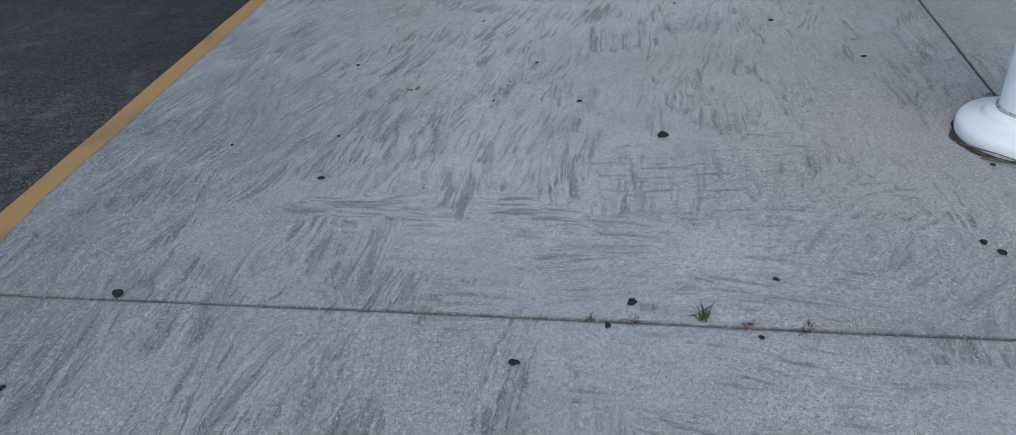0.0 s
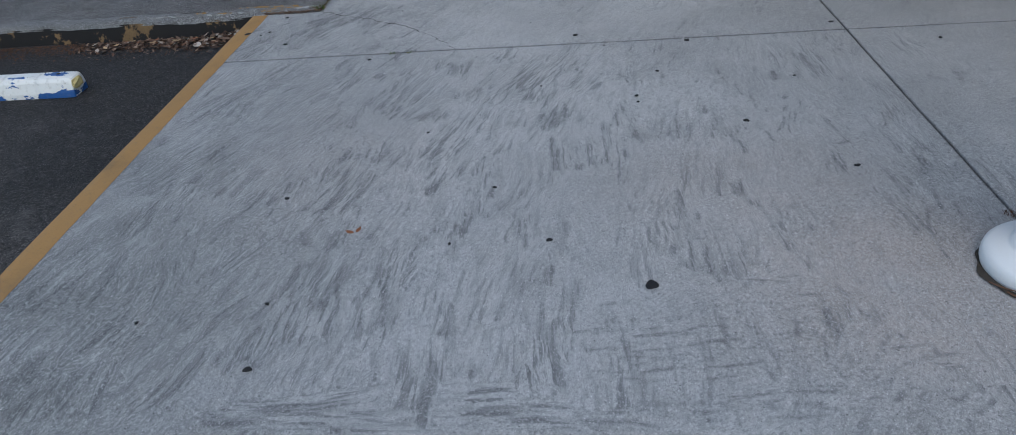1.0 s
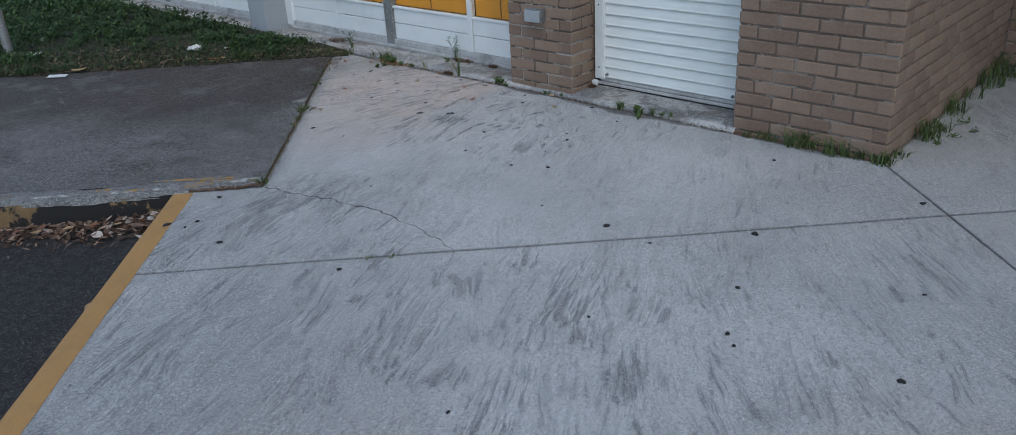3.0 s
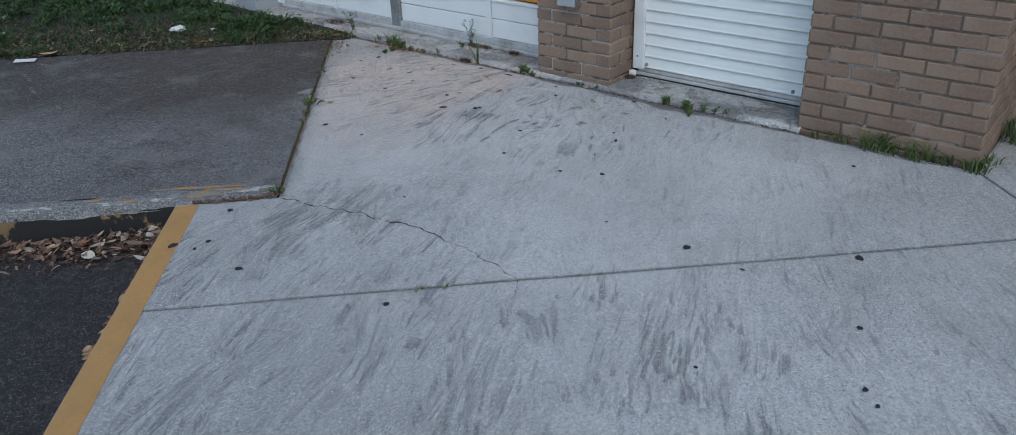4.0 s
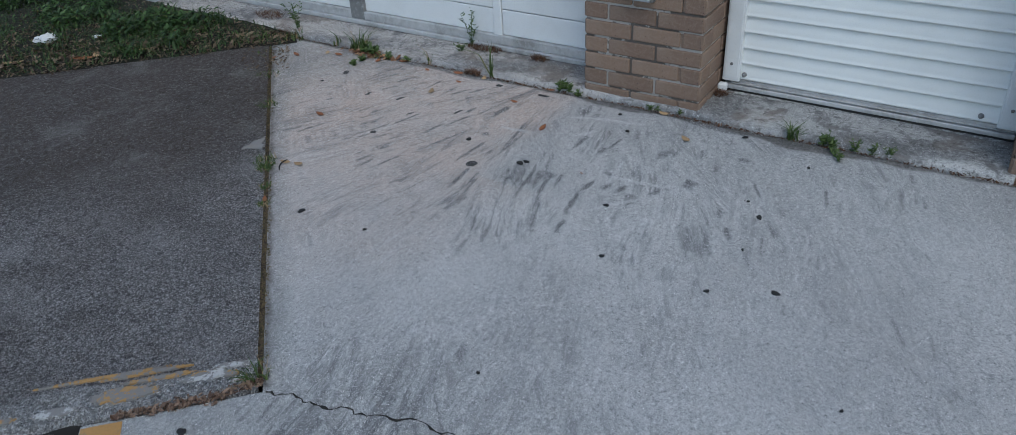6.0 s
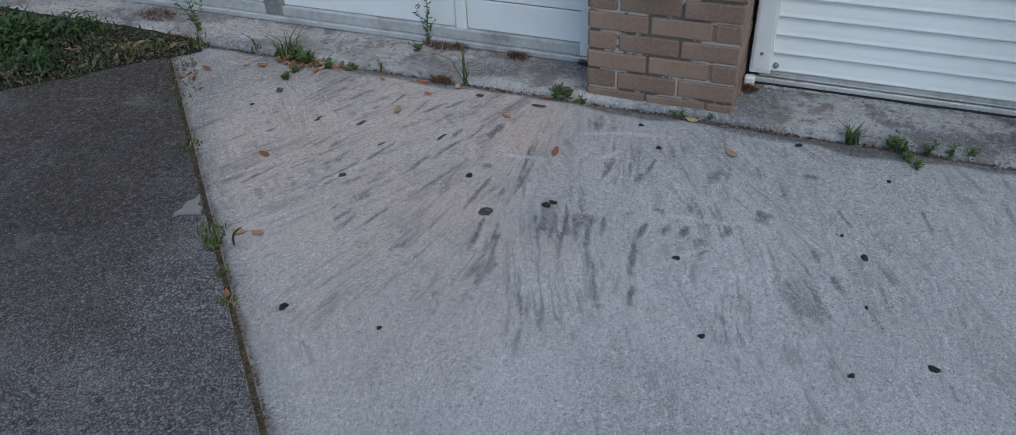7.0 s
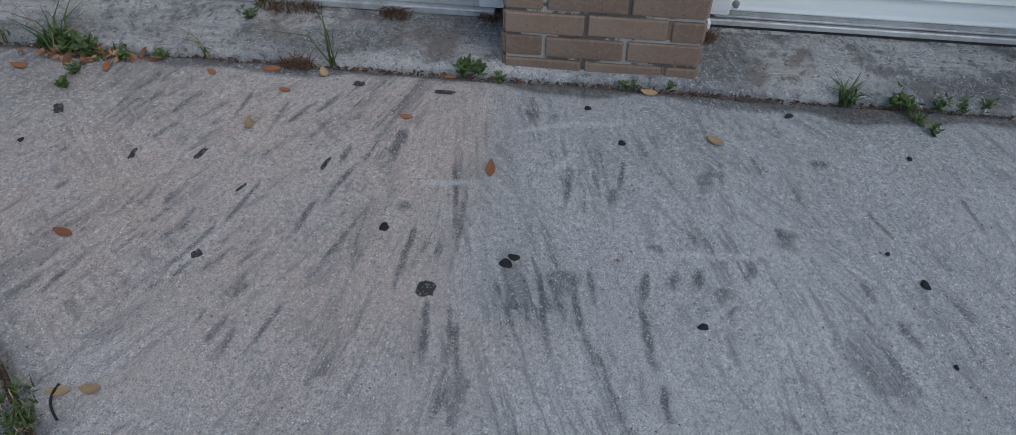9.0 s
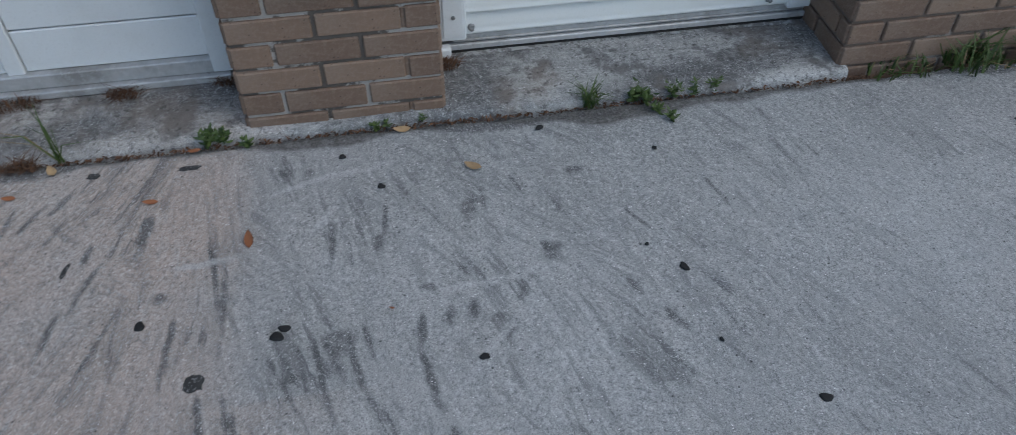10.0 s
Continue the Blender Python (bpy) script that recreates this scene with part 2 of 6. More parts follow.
def stop_mat():
    """White paint flaking off blue, most of all along the foot and the top."""
    k = Mat("white_blue_stop_paint", 0.55)
    xyz = k.t.nodes.new("ShaderNodeSeparateXYZ")
    k.put(xyz.inputs[0], k.co)
    z = xyz.outputs[2]
    worn = k.math("ADD", k.ramp(z, 0.050, 0.020, 0.0, 0.19), k.ramp(z, 0.104, 0.111, 0.0, 0.13))
    flake = k.math("ADD", k.noise(9, 5, 0.62, vec=k.scaled(0.7, 1, 1.3)), worn)
    c = k.mix(k.ramp(flake, 0.635, 0.65), (0.76, 0.76, 0.73), (0.020, 0.095, 0.30))
    c = k.mix(k.ramp(k.noise(18, 5, 0.7), 0.66, 0.69), c, (0.30, 0.24, 0.15))
    c = k.mix(k.ramp(k.noise(40, 4, 0.7), 0.5, 0.75, 0.0, 0.3), c, (0.2, 0.18, 0.15))
    k.bump(k.ramp(flake, 0.635, 0.65, 1.0, 0.0), 0.003, 0.8)
    return k.done(c)


STOP = stop_mat()
DARK_GAP = paint_mat("gap_dirt", (0.045, 0.035, 0.027), (0.10, 0.075, 0.05), 0.55, 0.95, 30)
GUM = paint_mat("flattened_gum", (0.012, 0.012, 0.013), (0.022, 0.021, 0.02), 0.6, 0.75, 90, (0.03, 0.03, 0.03), 0.3)
PAPER = paint_mat("white_paper", (0.60, 0.61, 0.62), (0.45, 0.45, 0.44), 0.6, 0.8, 30, (0.4, 0.38, 0.33), 0.2)
TAN_CHIP = paint_mat("pale_stop_end", (0.55, 0.45, 0.20), (0.08, 0.07, 0.06), 0.55, 0.8, 20)
ROOF = paint_mat("roof_coat", (0.45, 0.45, 0.44), (0.3, 0.3, 0.3), 0.6, 0.85, 3)
BLACK = paint_mat("black_rubber", (0.02, 0.02, 0.02), (0.04, 0.04, 0.04), 0.6, 0.7, 40)


def metal_mat(name, v, rough):
    k = Mat(name, rough, 0.35)
    c = k.mix(k.ramp(k.noise(3.5, 5, 0.7), 0.42, 0.7), grey(v), grey(v * 0.55, 0.04))
    c = k.mix(k.ramp(k.noise(60, 4, 0.7), 0.5, 0.75, 0.0, 0.5), c, (0.62, 0.63, 0.64))
    k.bump(k.noise(90, 3, vec=k.scaled(1, 0.1, 1)), 0.0008, 0.5)
    return k.done(c, k.ramp(k.noise(14, 4), 0.3, 0.7, rough * 0.8, rough * 1.3))


ALUMINIUM = metal_mat("weathered_aluminium", 0.50, 0.55)
GALV = metal_mat("galvanised_steel", 0.22, 0.5)


def brick_mat(name, per_piece):
    k = Mat(name, 0.85)
    r = k.each() if per_piece else k.island()
    c = k.mix(k.ramp(r, 0.0, 1.0), (0.160, 0.103, 0.074), (0.234, 0.156, 0.110))
    c = k.mix(k.ramp(k.noise(26, 5, 0.7), 0.4, 0.75, 0.0, 0.45), c, (0.20, 0.14, 0.10))
    c = k.mix(k.ramp(k.noise(5, 4), 0.5, 0.8, 0.0, 0.3), c, (0.40, 0.35, 0.29))
    c = k.mix(k.math("MULTIPLY", k.ramp(k.cells(80), 0.10, 0.2, 0.85, 0.0), k.ramp(k.cells(80, "Color"), 0.5, 0.6)), c, (0.06, 0.04, 0.03))
    c = k.mix(k.ramp(k.noise(120, 4, 0.8), 0.45, 0.62, 0.0, 0.30), c, (0.31, 0.24, 0.19))
    k.bump(k.math("ADD", k.noise(180, 4, 0.7), k.noise(30, 3)), 0.002, 0.7)
    return k.done(c)


BRICK = brick_mat("tan_brick", True)
BRICK_FAR = brick_mat("tan_brick_far", False)
MORTAR_PALE = paint_mat("repointed_mortar", (0.115, 0.098, 0.085), (0.39, 0.36, 0.33), 0.49, 0.95, 4.5, (0.14, 0.125, 0.11), 0.45)
MORTAR = paint_mat("mortar", (0.150, 0.116, 0.095), (0.30, 0.265, 0.24), 0.53, 0.95, 4.5, (0.14, 0.125, 0.11), 0.45)


def leaf_mat(name, a, b, rough=0.6):
    k = Mat(name, rough)
    c = k.mix(k.island(), a, b)
    c = k.mix(k.ramp(k.noise(60, 3), 0.45, 0.8, 0.0, 0.4), c, [v * 0.5 for v in a])
    return k.done(c)


GRASS = leaf_mat("lawn_blades", (0.008, 0.022, 0.004), (0.055, 0.098, 0.021))
CLOVER = leaf_mat("clover_leaves", (0.007, 0.024, 0.005), (0.050, 0.108, 0.021))
WEED = leaf_mat("weed_leaves", (0.024, 0.054, 0.010), (0.088, 0.128, 0.029))
STRAW = leaf_mat("dry_stalks", (0.20, 0.13, 0.065), (0.36, 0.27, 0.15))
LITTER = leaf_mat("leaf_litter", (0.065, 0.033, 0.020), (0.27, 0.185, 0.13), 0.8)
PALE_LITTER = leaf_mat("bleached_leaves", (0.27, 0.21, 0.165), (0.50, 0.44, 0.38), 0.7)
DARK_LITTER = leaf_mat("rotting_leaves", (0.030, 0.018, 0.012), (0.14, 0.070, 0.040), 0.8)
LAWN_LITTER = leaf_mat("lawn_litter", (0.05, 0.028, 0.017), (0.22, 0.165, 0.11), 0.85)
SILL_LITTER = leaf_mat("rust_leaf_bits", (0.13, 0.055, 0.028), (0.46, 0.27, 0.15), 0.8)
NEEDLES = leaf_mat("dead_needles", (0.055, 0.028, 0.016), (0.17, 0.085, 0.045), 0.85)
MOSS = leaf_mat("moss", (0.05, 0.045, 0.018), (0.16, 0.115, 0.060), 0.9)


def dead_leaf_mat(name, col):
    k = Mat(name, 0.7)
    c = k.mix(k.each(), col, [v * 0.6 for v in col])
    c = k.mix(k.ramp(k.noise(70, 4), 0.45, 0.8, 0.0, 0.5), c, (0.07, 0.035, 0.02))
    k.bump(k.noise(130, 3), 0.001, 0.6)
    return k.done(c)


LEAF_RUST = dead_leaf_mat("rust_leaf", (0.34, 0.13, 0.055))
LEAF_TAN = dead_leaf_mat("tan_leaf", (0.50, 0.34, 0.18))


def soil_mat():
    k = Mat("lawn_soil", 0.95)
    c = k.mix(k.ramp(k.noise(7, 5, 0.7), 0.35, 0.65), (0.012, 0.010, 0.007), (0.012, 0.016, 0.006))
    c = k.mix(k.ramp(k.noise(60, 4, 0.7), 0.5, 0.8, 0.0, 0.5), c, (0.05, 0.036, 0.024))
    k.bump(k.noise(70, 4), 0.01, 0.8)
    return k.done(c)


SOIL = soil_mat()
JOINT_SOIL = paint_mat("joint_soil", (0.045, 0.033, 0.024), (0.12, 0.085, 0.055), 0.52, 0.95, 60, (0.04, 0.035, 0.02), 0.5)


def glass_mat():
    k = Mat("shop_glass", 0.05)
    k.b.inputs["Transmission Weight"].default_value = 1.0
    k.b.inputs["IOR"].default_value = 1.45
    return k.done((0.93, 0.95, 0.95))


GLASS = glass_mat()


# ---- helpers for building ----
def empty(name, place=(0, 0, 0), rz=0.0):
    ob = new(name)
    ob.matrix_basis = pose(*place, 0, 0, rz)
    ob.empty_display_size = 0.1
    return ob


def part(name, data, material, parent=None, label=""):
    """Links a bmesh or a mesh as one object."""
    if isinstance(data, bmesh.types.BMesh):
        me = bpy.data.meshes.new(name)
        data.to_mesh(me)
        data.free()
    else:
        me = data
    if material and not me.materials:
        me.materials.append(material)
    ob = new(name, me)
    if parent:
        ob.parent = parent
    if label:
        ob["label"] = label
    return ob


def smooth(ob):
    for p in ob.data.polygons:
        p.use_smooth = True
    return ob


def box(bm, x0, x1, y0, y1, z0, z1, bevel=0.0, seg=1):
    r = bmesh.ops.create_cube(bm, size=1.0, matrix=Matrix.Translation(((x0 + x1) / 2, (y0 + y1) / 2, (z0 + z1) / 2)) @ Matrix.Diagonal((x1 - x0, y1 - y0, z1 - z0, 1)))
    if bevel:
        edges = {e for v in r["verts"] for e in v.link_edges}
        bmesh.ops.bevel(bm, geom=list(edges), offset=bevel, segments=seg, affect="EDGES", profile=0.5)


def boxed(*a, **kw):
    bm = bmesh.new()
    box(bm, *a, **kw)
    return bm


def mesh_of(name, verts, faces):
    me = bpy.data.meshes.new(name)
    me.from_pydata(verts if isinstance(verts, list) else verts.tolist(), [], faces if isinstance(faces, list) else faces.tolist())
    me.update()
    return me


def lathe(profile, n=48):
    """A mesh turned round z from (radius, height) pairs."""
    vs, fs = [], []
    for r, z in profile:
        vs += [(r * math.cos(2 * math.pi * i / n), r * math.sin(2 * math.pi * i / n), z) for i in range(n)]
    for k in range(len(profile) - 1):
        fs += [(k * n + i, k * n + (i + 1) % n, (k + 1) * n + (i + 1) % n, (k + 1) * n + i) for i in range(n)]
    fs.append(tuple((len(profile) - 1) * n + i for i in range(n)))
    return mesh_of("turned", vs, fs)


def to_xy(u, v):
    """From along and across the paving's joints to the world."""
    return (u - v) / R2, (u + v) / R2


# ---- grime and painted shade on the paving: rubbed strokes, scrapes and warm tints, as fields over the plan ----
CELL = 0.005
FW, FH = 1632, 1800
rng = np.random.default_rng(7)
stain = np.zeros((FH, FW), np.float32)
scrape = np.zeros((FH, FW), np.float32)
warm = np.zeros((FH, FW), np.float32)


def stroke(field, x, y, angle, length, width, strength, curve=0.0):
    """One rubbed mark: an arc with a soft start and end."""
    r = length / 2 + width * 2
    i0, i1 = max(int((x - r) / CELL), 0), min(int((x + r) / CELL) + 1, FW)
    j0, j1 = max(int((y - r) / CELL), 0), min(int((y + r) / CELL) + 1, FH)
    if i1 <= i0 or j1 <= j0:
        return
    gx, gy = np.meshgrid(np.arange(i0, i1) * CELL - x, np.arange(j0, j1) * CELL - y)
    c, s = math.cos(angle), math.sin(angle)
    a, b = gx * c + gy * s, -gx * s + gy * c
    b = b + curve * a * a
    f = np.clip(a / length + 0.5, 0, 1)
    taper = np.clip(f / 0.18, 0, 1) * np.clip((1 - f) / 0.6, 0, 1) ** 0.8
    wide = width * (0.5 + 0.75 * f * (1.3 - f) * 1.6)
    b = b + 0.30 * width * np.sin(a * 28 + x * 40) + 0.12 * width * np.sin(a * 110 + y * 50)
    val = strength * np.exp(-(np.abs(b) / wide) ** 2.6) * taper
    field[j0:j1, i0:i1] = np.maximum(field[j0:j1, i0:i1], val)


def bunch(x, y, angle, spread=1.0, strength=1.0):
    """Neighbouring marks of one sweep of a brush."""
    n = int(rng.integers(3, 9))
    side, curve = rng.uniform(0.02, 0.055), rng.normal(0, 0.35)
    for k in range(n):
        off = (k - n / 2) * side + rng.normal(0, 0.008)
        along = rng.normal(0, 0.05)
        stroke(stain, x - math.sin(angle) * off + math.cos(angle) * along, y + math.cos(angle) * off + math.sin(angle) * along,
               angle + rng.normal(0, 0.07), rng.uniform(0.05, 0.22) * spread, rng.uniform(0.004, 0.010), strength * rng.uniform(0.22, 0.85), curve)


def sweep_angle(x, y):
    """The way the brush went, in degrees, by where it was."""
    if x + y > 9.37:
        return float(np.interp(y, [4.3, 5.4, 6.2, 6.5, 6.8, 7.1, 8.4], [30, 21, 20, 12, -8, -28, -40]))
    if x + y < 5.7 and x > 2.1:
        return -46.0 if x < 3.05 else 12.0
    return float(np.interp(y, [2.2, 3.5, 4.2, 5.2], [52, 42, 36, 25]))


for _ in range(330):
    bx, by = rng.uniform(0.3, 6.0), rng.uniform(0.8, 8.4)
    if rng.random() < 0.72 + 0.28 * math.sin(bx * 2.1 + by * 1.3) * math.cos(by * 2.4):
        bunch(bx, by, radians(sweep_angle(bx, by) + rng.normal(0, 11)), 1.0, rng.uniform(0.45, 1.0))
# a denser patch by the brick pier, in a fan
for _ in range(70):
    bx, by = rng.uniform(4.9, 5.95), rng.uniform(5.2, 7.9)
    bunch(bx, by, radians(sweep_angle(bx, by) + rng.normal(0, 7)), 0.8, rng.uniform(0.6, 1.25))
for _ in range(24):
    bx, by = rng.uniform(2.5, 3.6), rng.uniform(2.2, 3.1)
    bunch(bx, by, radians(-40 + rng.normal(0, 6)), 1.2, rng.uniform(0.5, 1.0))
stain[int(5.3 / CELL):int(7.0 / CELL), int(5.0 / CELL):int(5.93 / CELL)] *= 0.55
# the plainest marks before the door: from, to, half width in mm
MARKS = ((5.36, 6.23, 5.25, 6.24, 8), (5.26, 6.24, 5.12, 6.21, 7), (5.64, 6.67, 5.38, 6.63, 4), (5.43, 6.73, 5.25, 6.74, 6), (5.23, 6.67, 5.08, 6.65, 7), (5.23, 6.62, 5.09, 6.6, 5), (5.2, 6.95, 5.06, 7.0, 4), (5.53, 7.1, 5.37, 7.15, 4), (5.48, 6.96, 5.36, 6.99, 6), (5.61, 6.9, 5.45, 6.95, 5), (5.81, 7.12, 5.69, 7.14, 4), (5.84, 7.22, 5.71, 7.24, 4), (5.74, 6.81, 5.6, 6.82, 10), (5.67, 6.93, 5.59, 6.94, 6), (5.7, 6.28, 5.58, 6.29, 4), (5.66, 6.4, 5.5, 6.41, 4), (5.34, 6.43, 5.21, 6.39, 7), (5.34, 6.38, 5.16, 6.35, 6))
MARKS2 = ((5.35, 6.35, 5.26, 6.33, 5), (5.32, 6.45, 5.12, 6.41, 5), (5.59, 5.74, 5.49, 5.68, 4), (5.66, 5.52, 5.53, 5.49, 4), (5.29, 5.73, 5.22, 5.7, 8), (5.38, 5.79, 5.33, 5.76, 7), (5.51, 5.95, 5.45, 5.92, 12), (5.74, 5.84, 5.73, 5.8, 10), (5.09, 6.2, 5.0, 6.18, 6), (5.54, 6.63, 5.32, 6.63, 4), (5.31, 6.54, 5.14, 6.47, 4), (5.19, 6.6, 4.99, 6.57, 4), (5.46, 6.85, 5.25, 6.92, 4), (5.38, 7.16, 5.25, 7.22, 4), (5.38, 6.12, 5.32, 6.12, 8), (5.32, 6.05, 5.26, 6.07, 7), (5.37, 6.17, 5.31, 6.17, 7), (5.71, 6.06, 5.61, 6.05, 3), (5.74, 5.98, 5.65, 5.95, 4))
for x0, y0, x1, y1, w in MARKS + MARKS2:
    stroke(stain, (x0 + x1) / 2, (y0 + y1) / 2, math.atan2(y1 - y0, x1 - x0), math.hypot(x1 - x0, y1 - y0) * 1.2, w * 0.0012, 1.25, rng.normal(0, 0.3))
# blunt worn patches: from, to, half width in mm
for x0, y0, x1, y1, w in ((5.505, 6.764, 5.467, 6.767, 17), (5.368, 6.171, 5.308, 6.181, 17), (5.379, 6.118, 5.309, 6.126, 16), (5.338, 6.077, 5.292, 6.07, 21), (5.516, 5.92, 5.45, 5.928, 18), (5.418, 6.006, 5.357, 6.007, 16), (5.437, 6.206, 5.413, 6.206, 22), (5.684, 6.093, 5.597, 6.097, 26), (5.346, 6.412, 5.27, 6.396, 35), (5.739, 6.82, 5.61, 6.813, 18), (5.661, 6.405, 5.574, 6.408, 13), (5.256, 6.473, 5.228, 6.47, 27), (5.752, 5.827, 5.708, 5.828, 20), (5.484, 6.132, 5.419, 6.134, 16), (5.853, 6.517, 5.786, 6.499, 19), (5.844, 6.453, 5.788, 6.449, 16), (5.604, 6.301, 5.533, 6.299, 15)):
    stroke(stain, (x0 + x1) / 2, (y0 + y1) / 2, math.atan2(y1 - y0, x1 - x0), math.hypot(x1 - x0, y1 - y0) * 1.1, w * 0.0009, 0.78, rng.normal(0, 0.5))
for _ in range(90):
    bx, by = rng.uniform(1.0, 5.9), rng.uniform(1.5, 8.2)
    stroke(stain, bx, by, radians(sweep_angle(bx, by) + rng.normal(0, 16)), rng.uniform(0.05, 0.14), rng.uniform(0.008, 0.020), rng.uniform(0.2, 0.5), rng.normal(0, 1.0))
# pale scrapes
for _ in range(26):
    bx, by = rng.uniform(1.0, 5.9), rng.uniform(1.5, 8.0)
    stroke(scrape, bx, by, radians(rng.uniform(0, 180)), rng.uniform(0.25, 0.9), rng.uniform(0.006, 0.014), rng.uniform(0.3, 0.8), rng.normal(0, 0.5))
for x0, y0, x1, y1 in ((5.57, 6.75, 5.58, 6.55), (5.41, 6.23, 5.45, 5.77), (5.35, 6.01, 5.12, 6.21), (5.57, 5.86, 5.46, 5.76), (5.77, 6.57, 5.86, 6.13), (5.71, 6.4, 5.58, 6.47)):
    stroke(scrape, (x0 + x1) / 2, (y0 + y1) / 2, math.atan2(y1 - y0, x1 - x0), math.hypot(x1 - x0, y1 - y0) * 1.15, 0.013, 0.95, 0.15)
gx, gy = np.meshgrid(np.arange(FW) * CELL, np.arange(FH) * CELL)
for bx, by, br, bs in ((5.55, 7.45, 0.85, 1.0), (5.75, 6.80, 0.40, 1.0), (5.30, 6.95, 0.50, 0.85), (4.9, 6.9, 0.45, 0.5), (3.7, 2.6, 0.5, 0.55), (3.9, 3.2, 0.5, 0.3), (5.2, 8.0, 0.6, 0.8), (2.9, 4.6, 0.5, 0.2)):
    warm = np.maximum(warm, bs * np.exp(-(((gx - bx) ** 2 + (gy - by) ** 2) / br ** 2) ** 1.4))


warm *= 1 - 0.85 / (1 + np.exp(-(6.60 - gy) / 0.02)) * (gx > 5.2) * (gy > 5)
# dirt washed into the joints and along the sill
along_u, across_v = (gx + gy) / R2, (gy - gx) / R2
wave = 0.5 + 0.5 * np.sin(gx * 7.3 + 2 * np.sin(gy * 3.1)) * np.sin(gy * 9.7)
for d, f in ((np.abs(along_u - 3.442), 0.75), (np.abs(along_u - 6.628), 0.85), (np.abs(across_v + 1.232), 0.7)):
    stain = np.maximum(stain, (f * np.exp(-(d / 0.006) ** 2) + 0.16 * wave * np.exp(-(d / 0.07) ** 2)).astype(np.float32))
rub = np.where(along_u > 6.628, 0.42 + 0.14 * np.clip((gx - 4.9) / 0.4, 0, 1) * np.clip((gy - 5.0) / 0.4, 0, 1), 1.0 + 0.25 * np.clip(across_v, 0, 1))
rub = np.where((along_u > 6.628) & (across_v > 1.0) & (along_u < 7.5), 1.0, rub).astype(np.float32)
stain = stain * np.where((along_u > 6.65) & (rub < 0.46), 0.62, 1.0).astype(np.float32)
grime_shade = (0.85 * np.clip((across_v - 0.60) / 1.15, 0, 1) ** 1.1 * np.where(along_u < 7.5, 0.55 + 0.45 * np.clip((6.3 - along_u) / 1.8, 0, 1), 0.1)).astype(np.float32)
corner = np.clip((along_u - 9.15) / 0.55, 0, 1) * 0.75 + 0.55 * np.exp(-((across_v - 1.70) / 0.05) ** 2) * (along_u > 7.5)
grime_shade = np.maximum(grime_shade, np.clip(corner * (0.6 + 0.8 * wave), 0, 0.85)).astype(np.float32)
for d in (np.abs(along_u - 3.442), np.abs(along_u - 6.628), np.abs(across_v + 1.232)):
    grime_shade = np.maximum(grime_shade, 0.9 * np.exp(-(d / 0.009) ** 2)).astype(np.float32)
rim_d = 5.955 - gx
mud = np.clip(1.25 * np.exp(-(rim_d / (0.010 + 0.034 * np.clip(np.sin(gy * 4.6 - 0.4) + 0.35 * np.sin(gy * 17), 0, 1))) ** 4), 0, 1.15)
stain = np.maximum(stain, np.where((rim_d > -0.02) & (gy > 4.3), mud, 0).astype(np.float32))
# mud washed out from the sill
silt = 0.012 + 0.050 * np.exp(-((gy - 5.68) / 0.17) ** 2) + 0.034 * np.exp(-((gy - 6.42) / 0.12) ** 2) + 0.02 * np.exp(-((gy - 5.35) / 0.2) ** 2) + 0.006 * np.sin(gy * 31)
silt = np.where(gy > 4.9, 1.15 / (1 + np.exp((rim_d - silt) / 0.004)), 0)
# dirt and painted edge falloff before the shutter, painted shade by the set-back wall
shade_dirt = 0.42 * np.clip((gx - 5.45) / 0.4, 0, 1) * np.clip((6.5 - gy) / 0.4, 0, 1) * (gy > 4.2) + 0.5 * np.clip((-1.25 - across_v) / 0.1, 0, 1) * np.clip((along_u - 6.2) / 1.2, 0, 1)
# wall side of the paving darkened in colour for shade and lens falloff
shade_dirt = np.maximum(shade_dirt, 0.30 * np.clip((-0.15 - across_v) / 0.9, 0, 1) * (along_u > 3.44))
grime_shade = np.maximum(grime_shade, shade_dirt * (0.5 + 0.7 * wave)).astype(np.float32)
mud = np.clip(silt, 0, 0.9)
for d in (np.abs(along_u - 3.442), np.abs(along_u - 6.628), np.abs(across_v + 1.232)):
    mud = np.maximum(mud, 0.65 * np.exp(-(d / 0.0042) ** 4))
mud = np.maximum(mud, 0.8 * np.exp(-((np.abs(across_v - 1.715) + 0.004 * np.sin(along_u * 37)) / 0.010) ** 2) * (along_u > 7.45))
mud = mud.astype(np.float32)


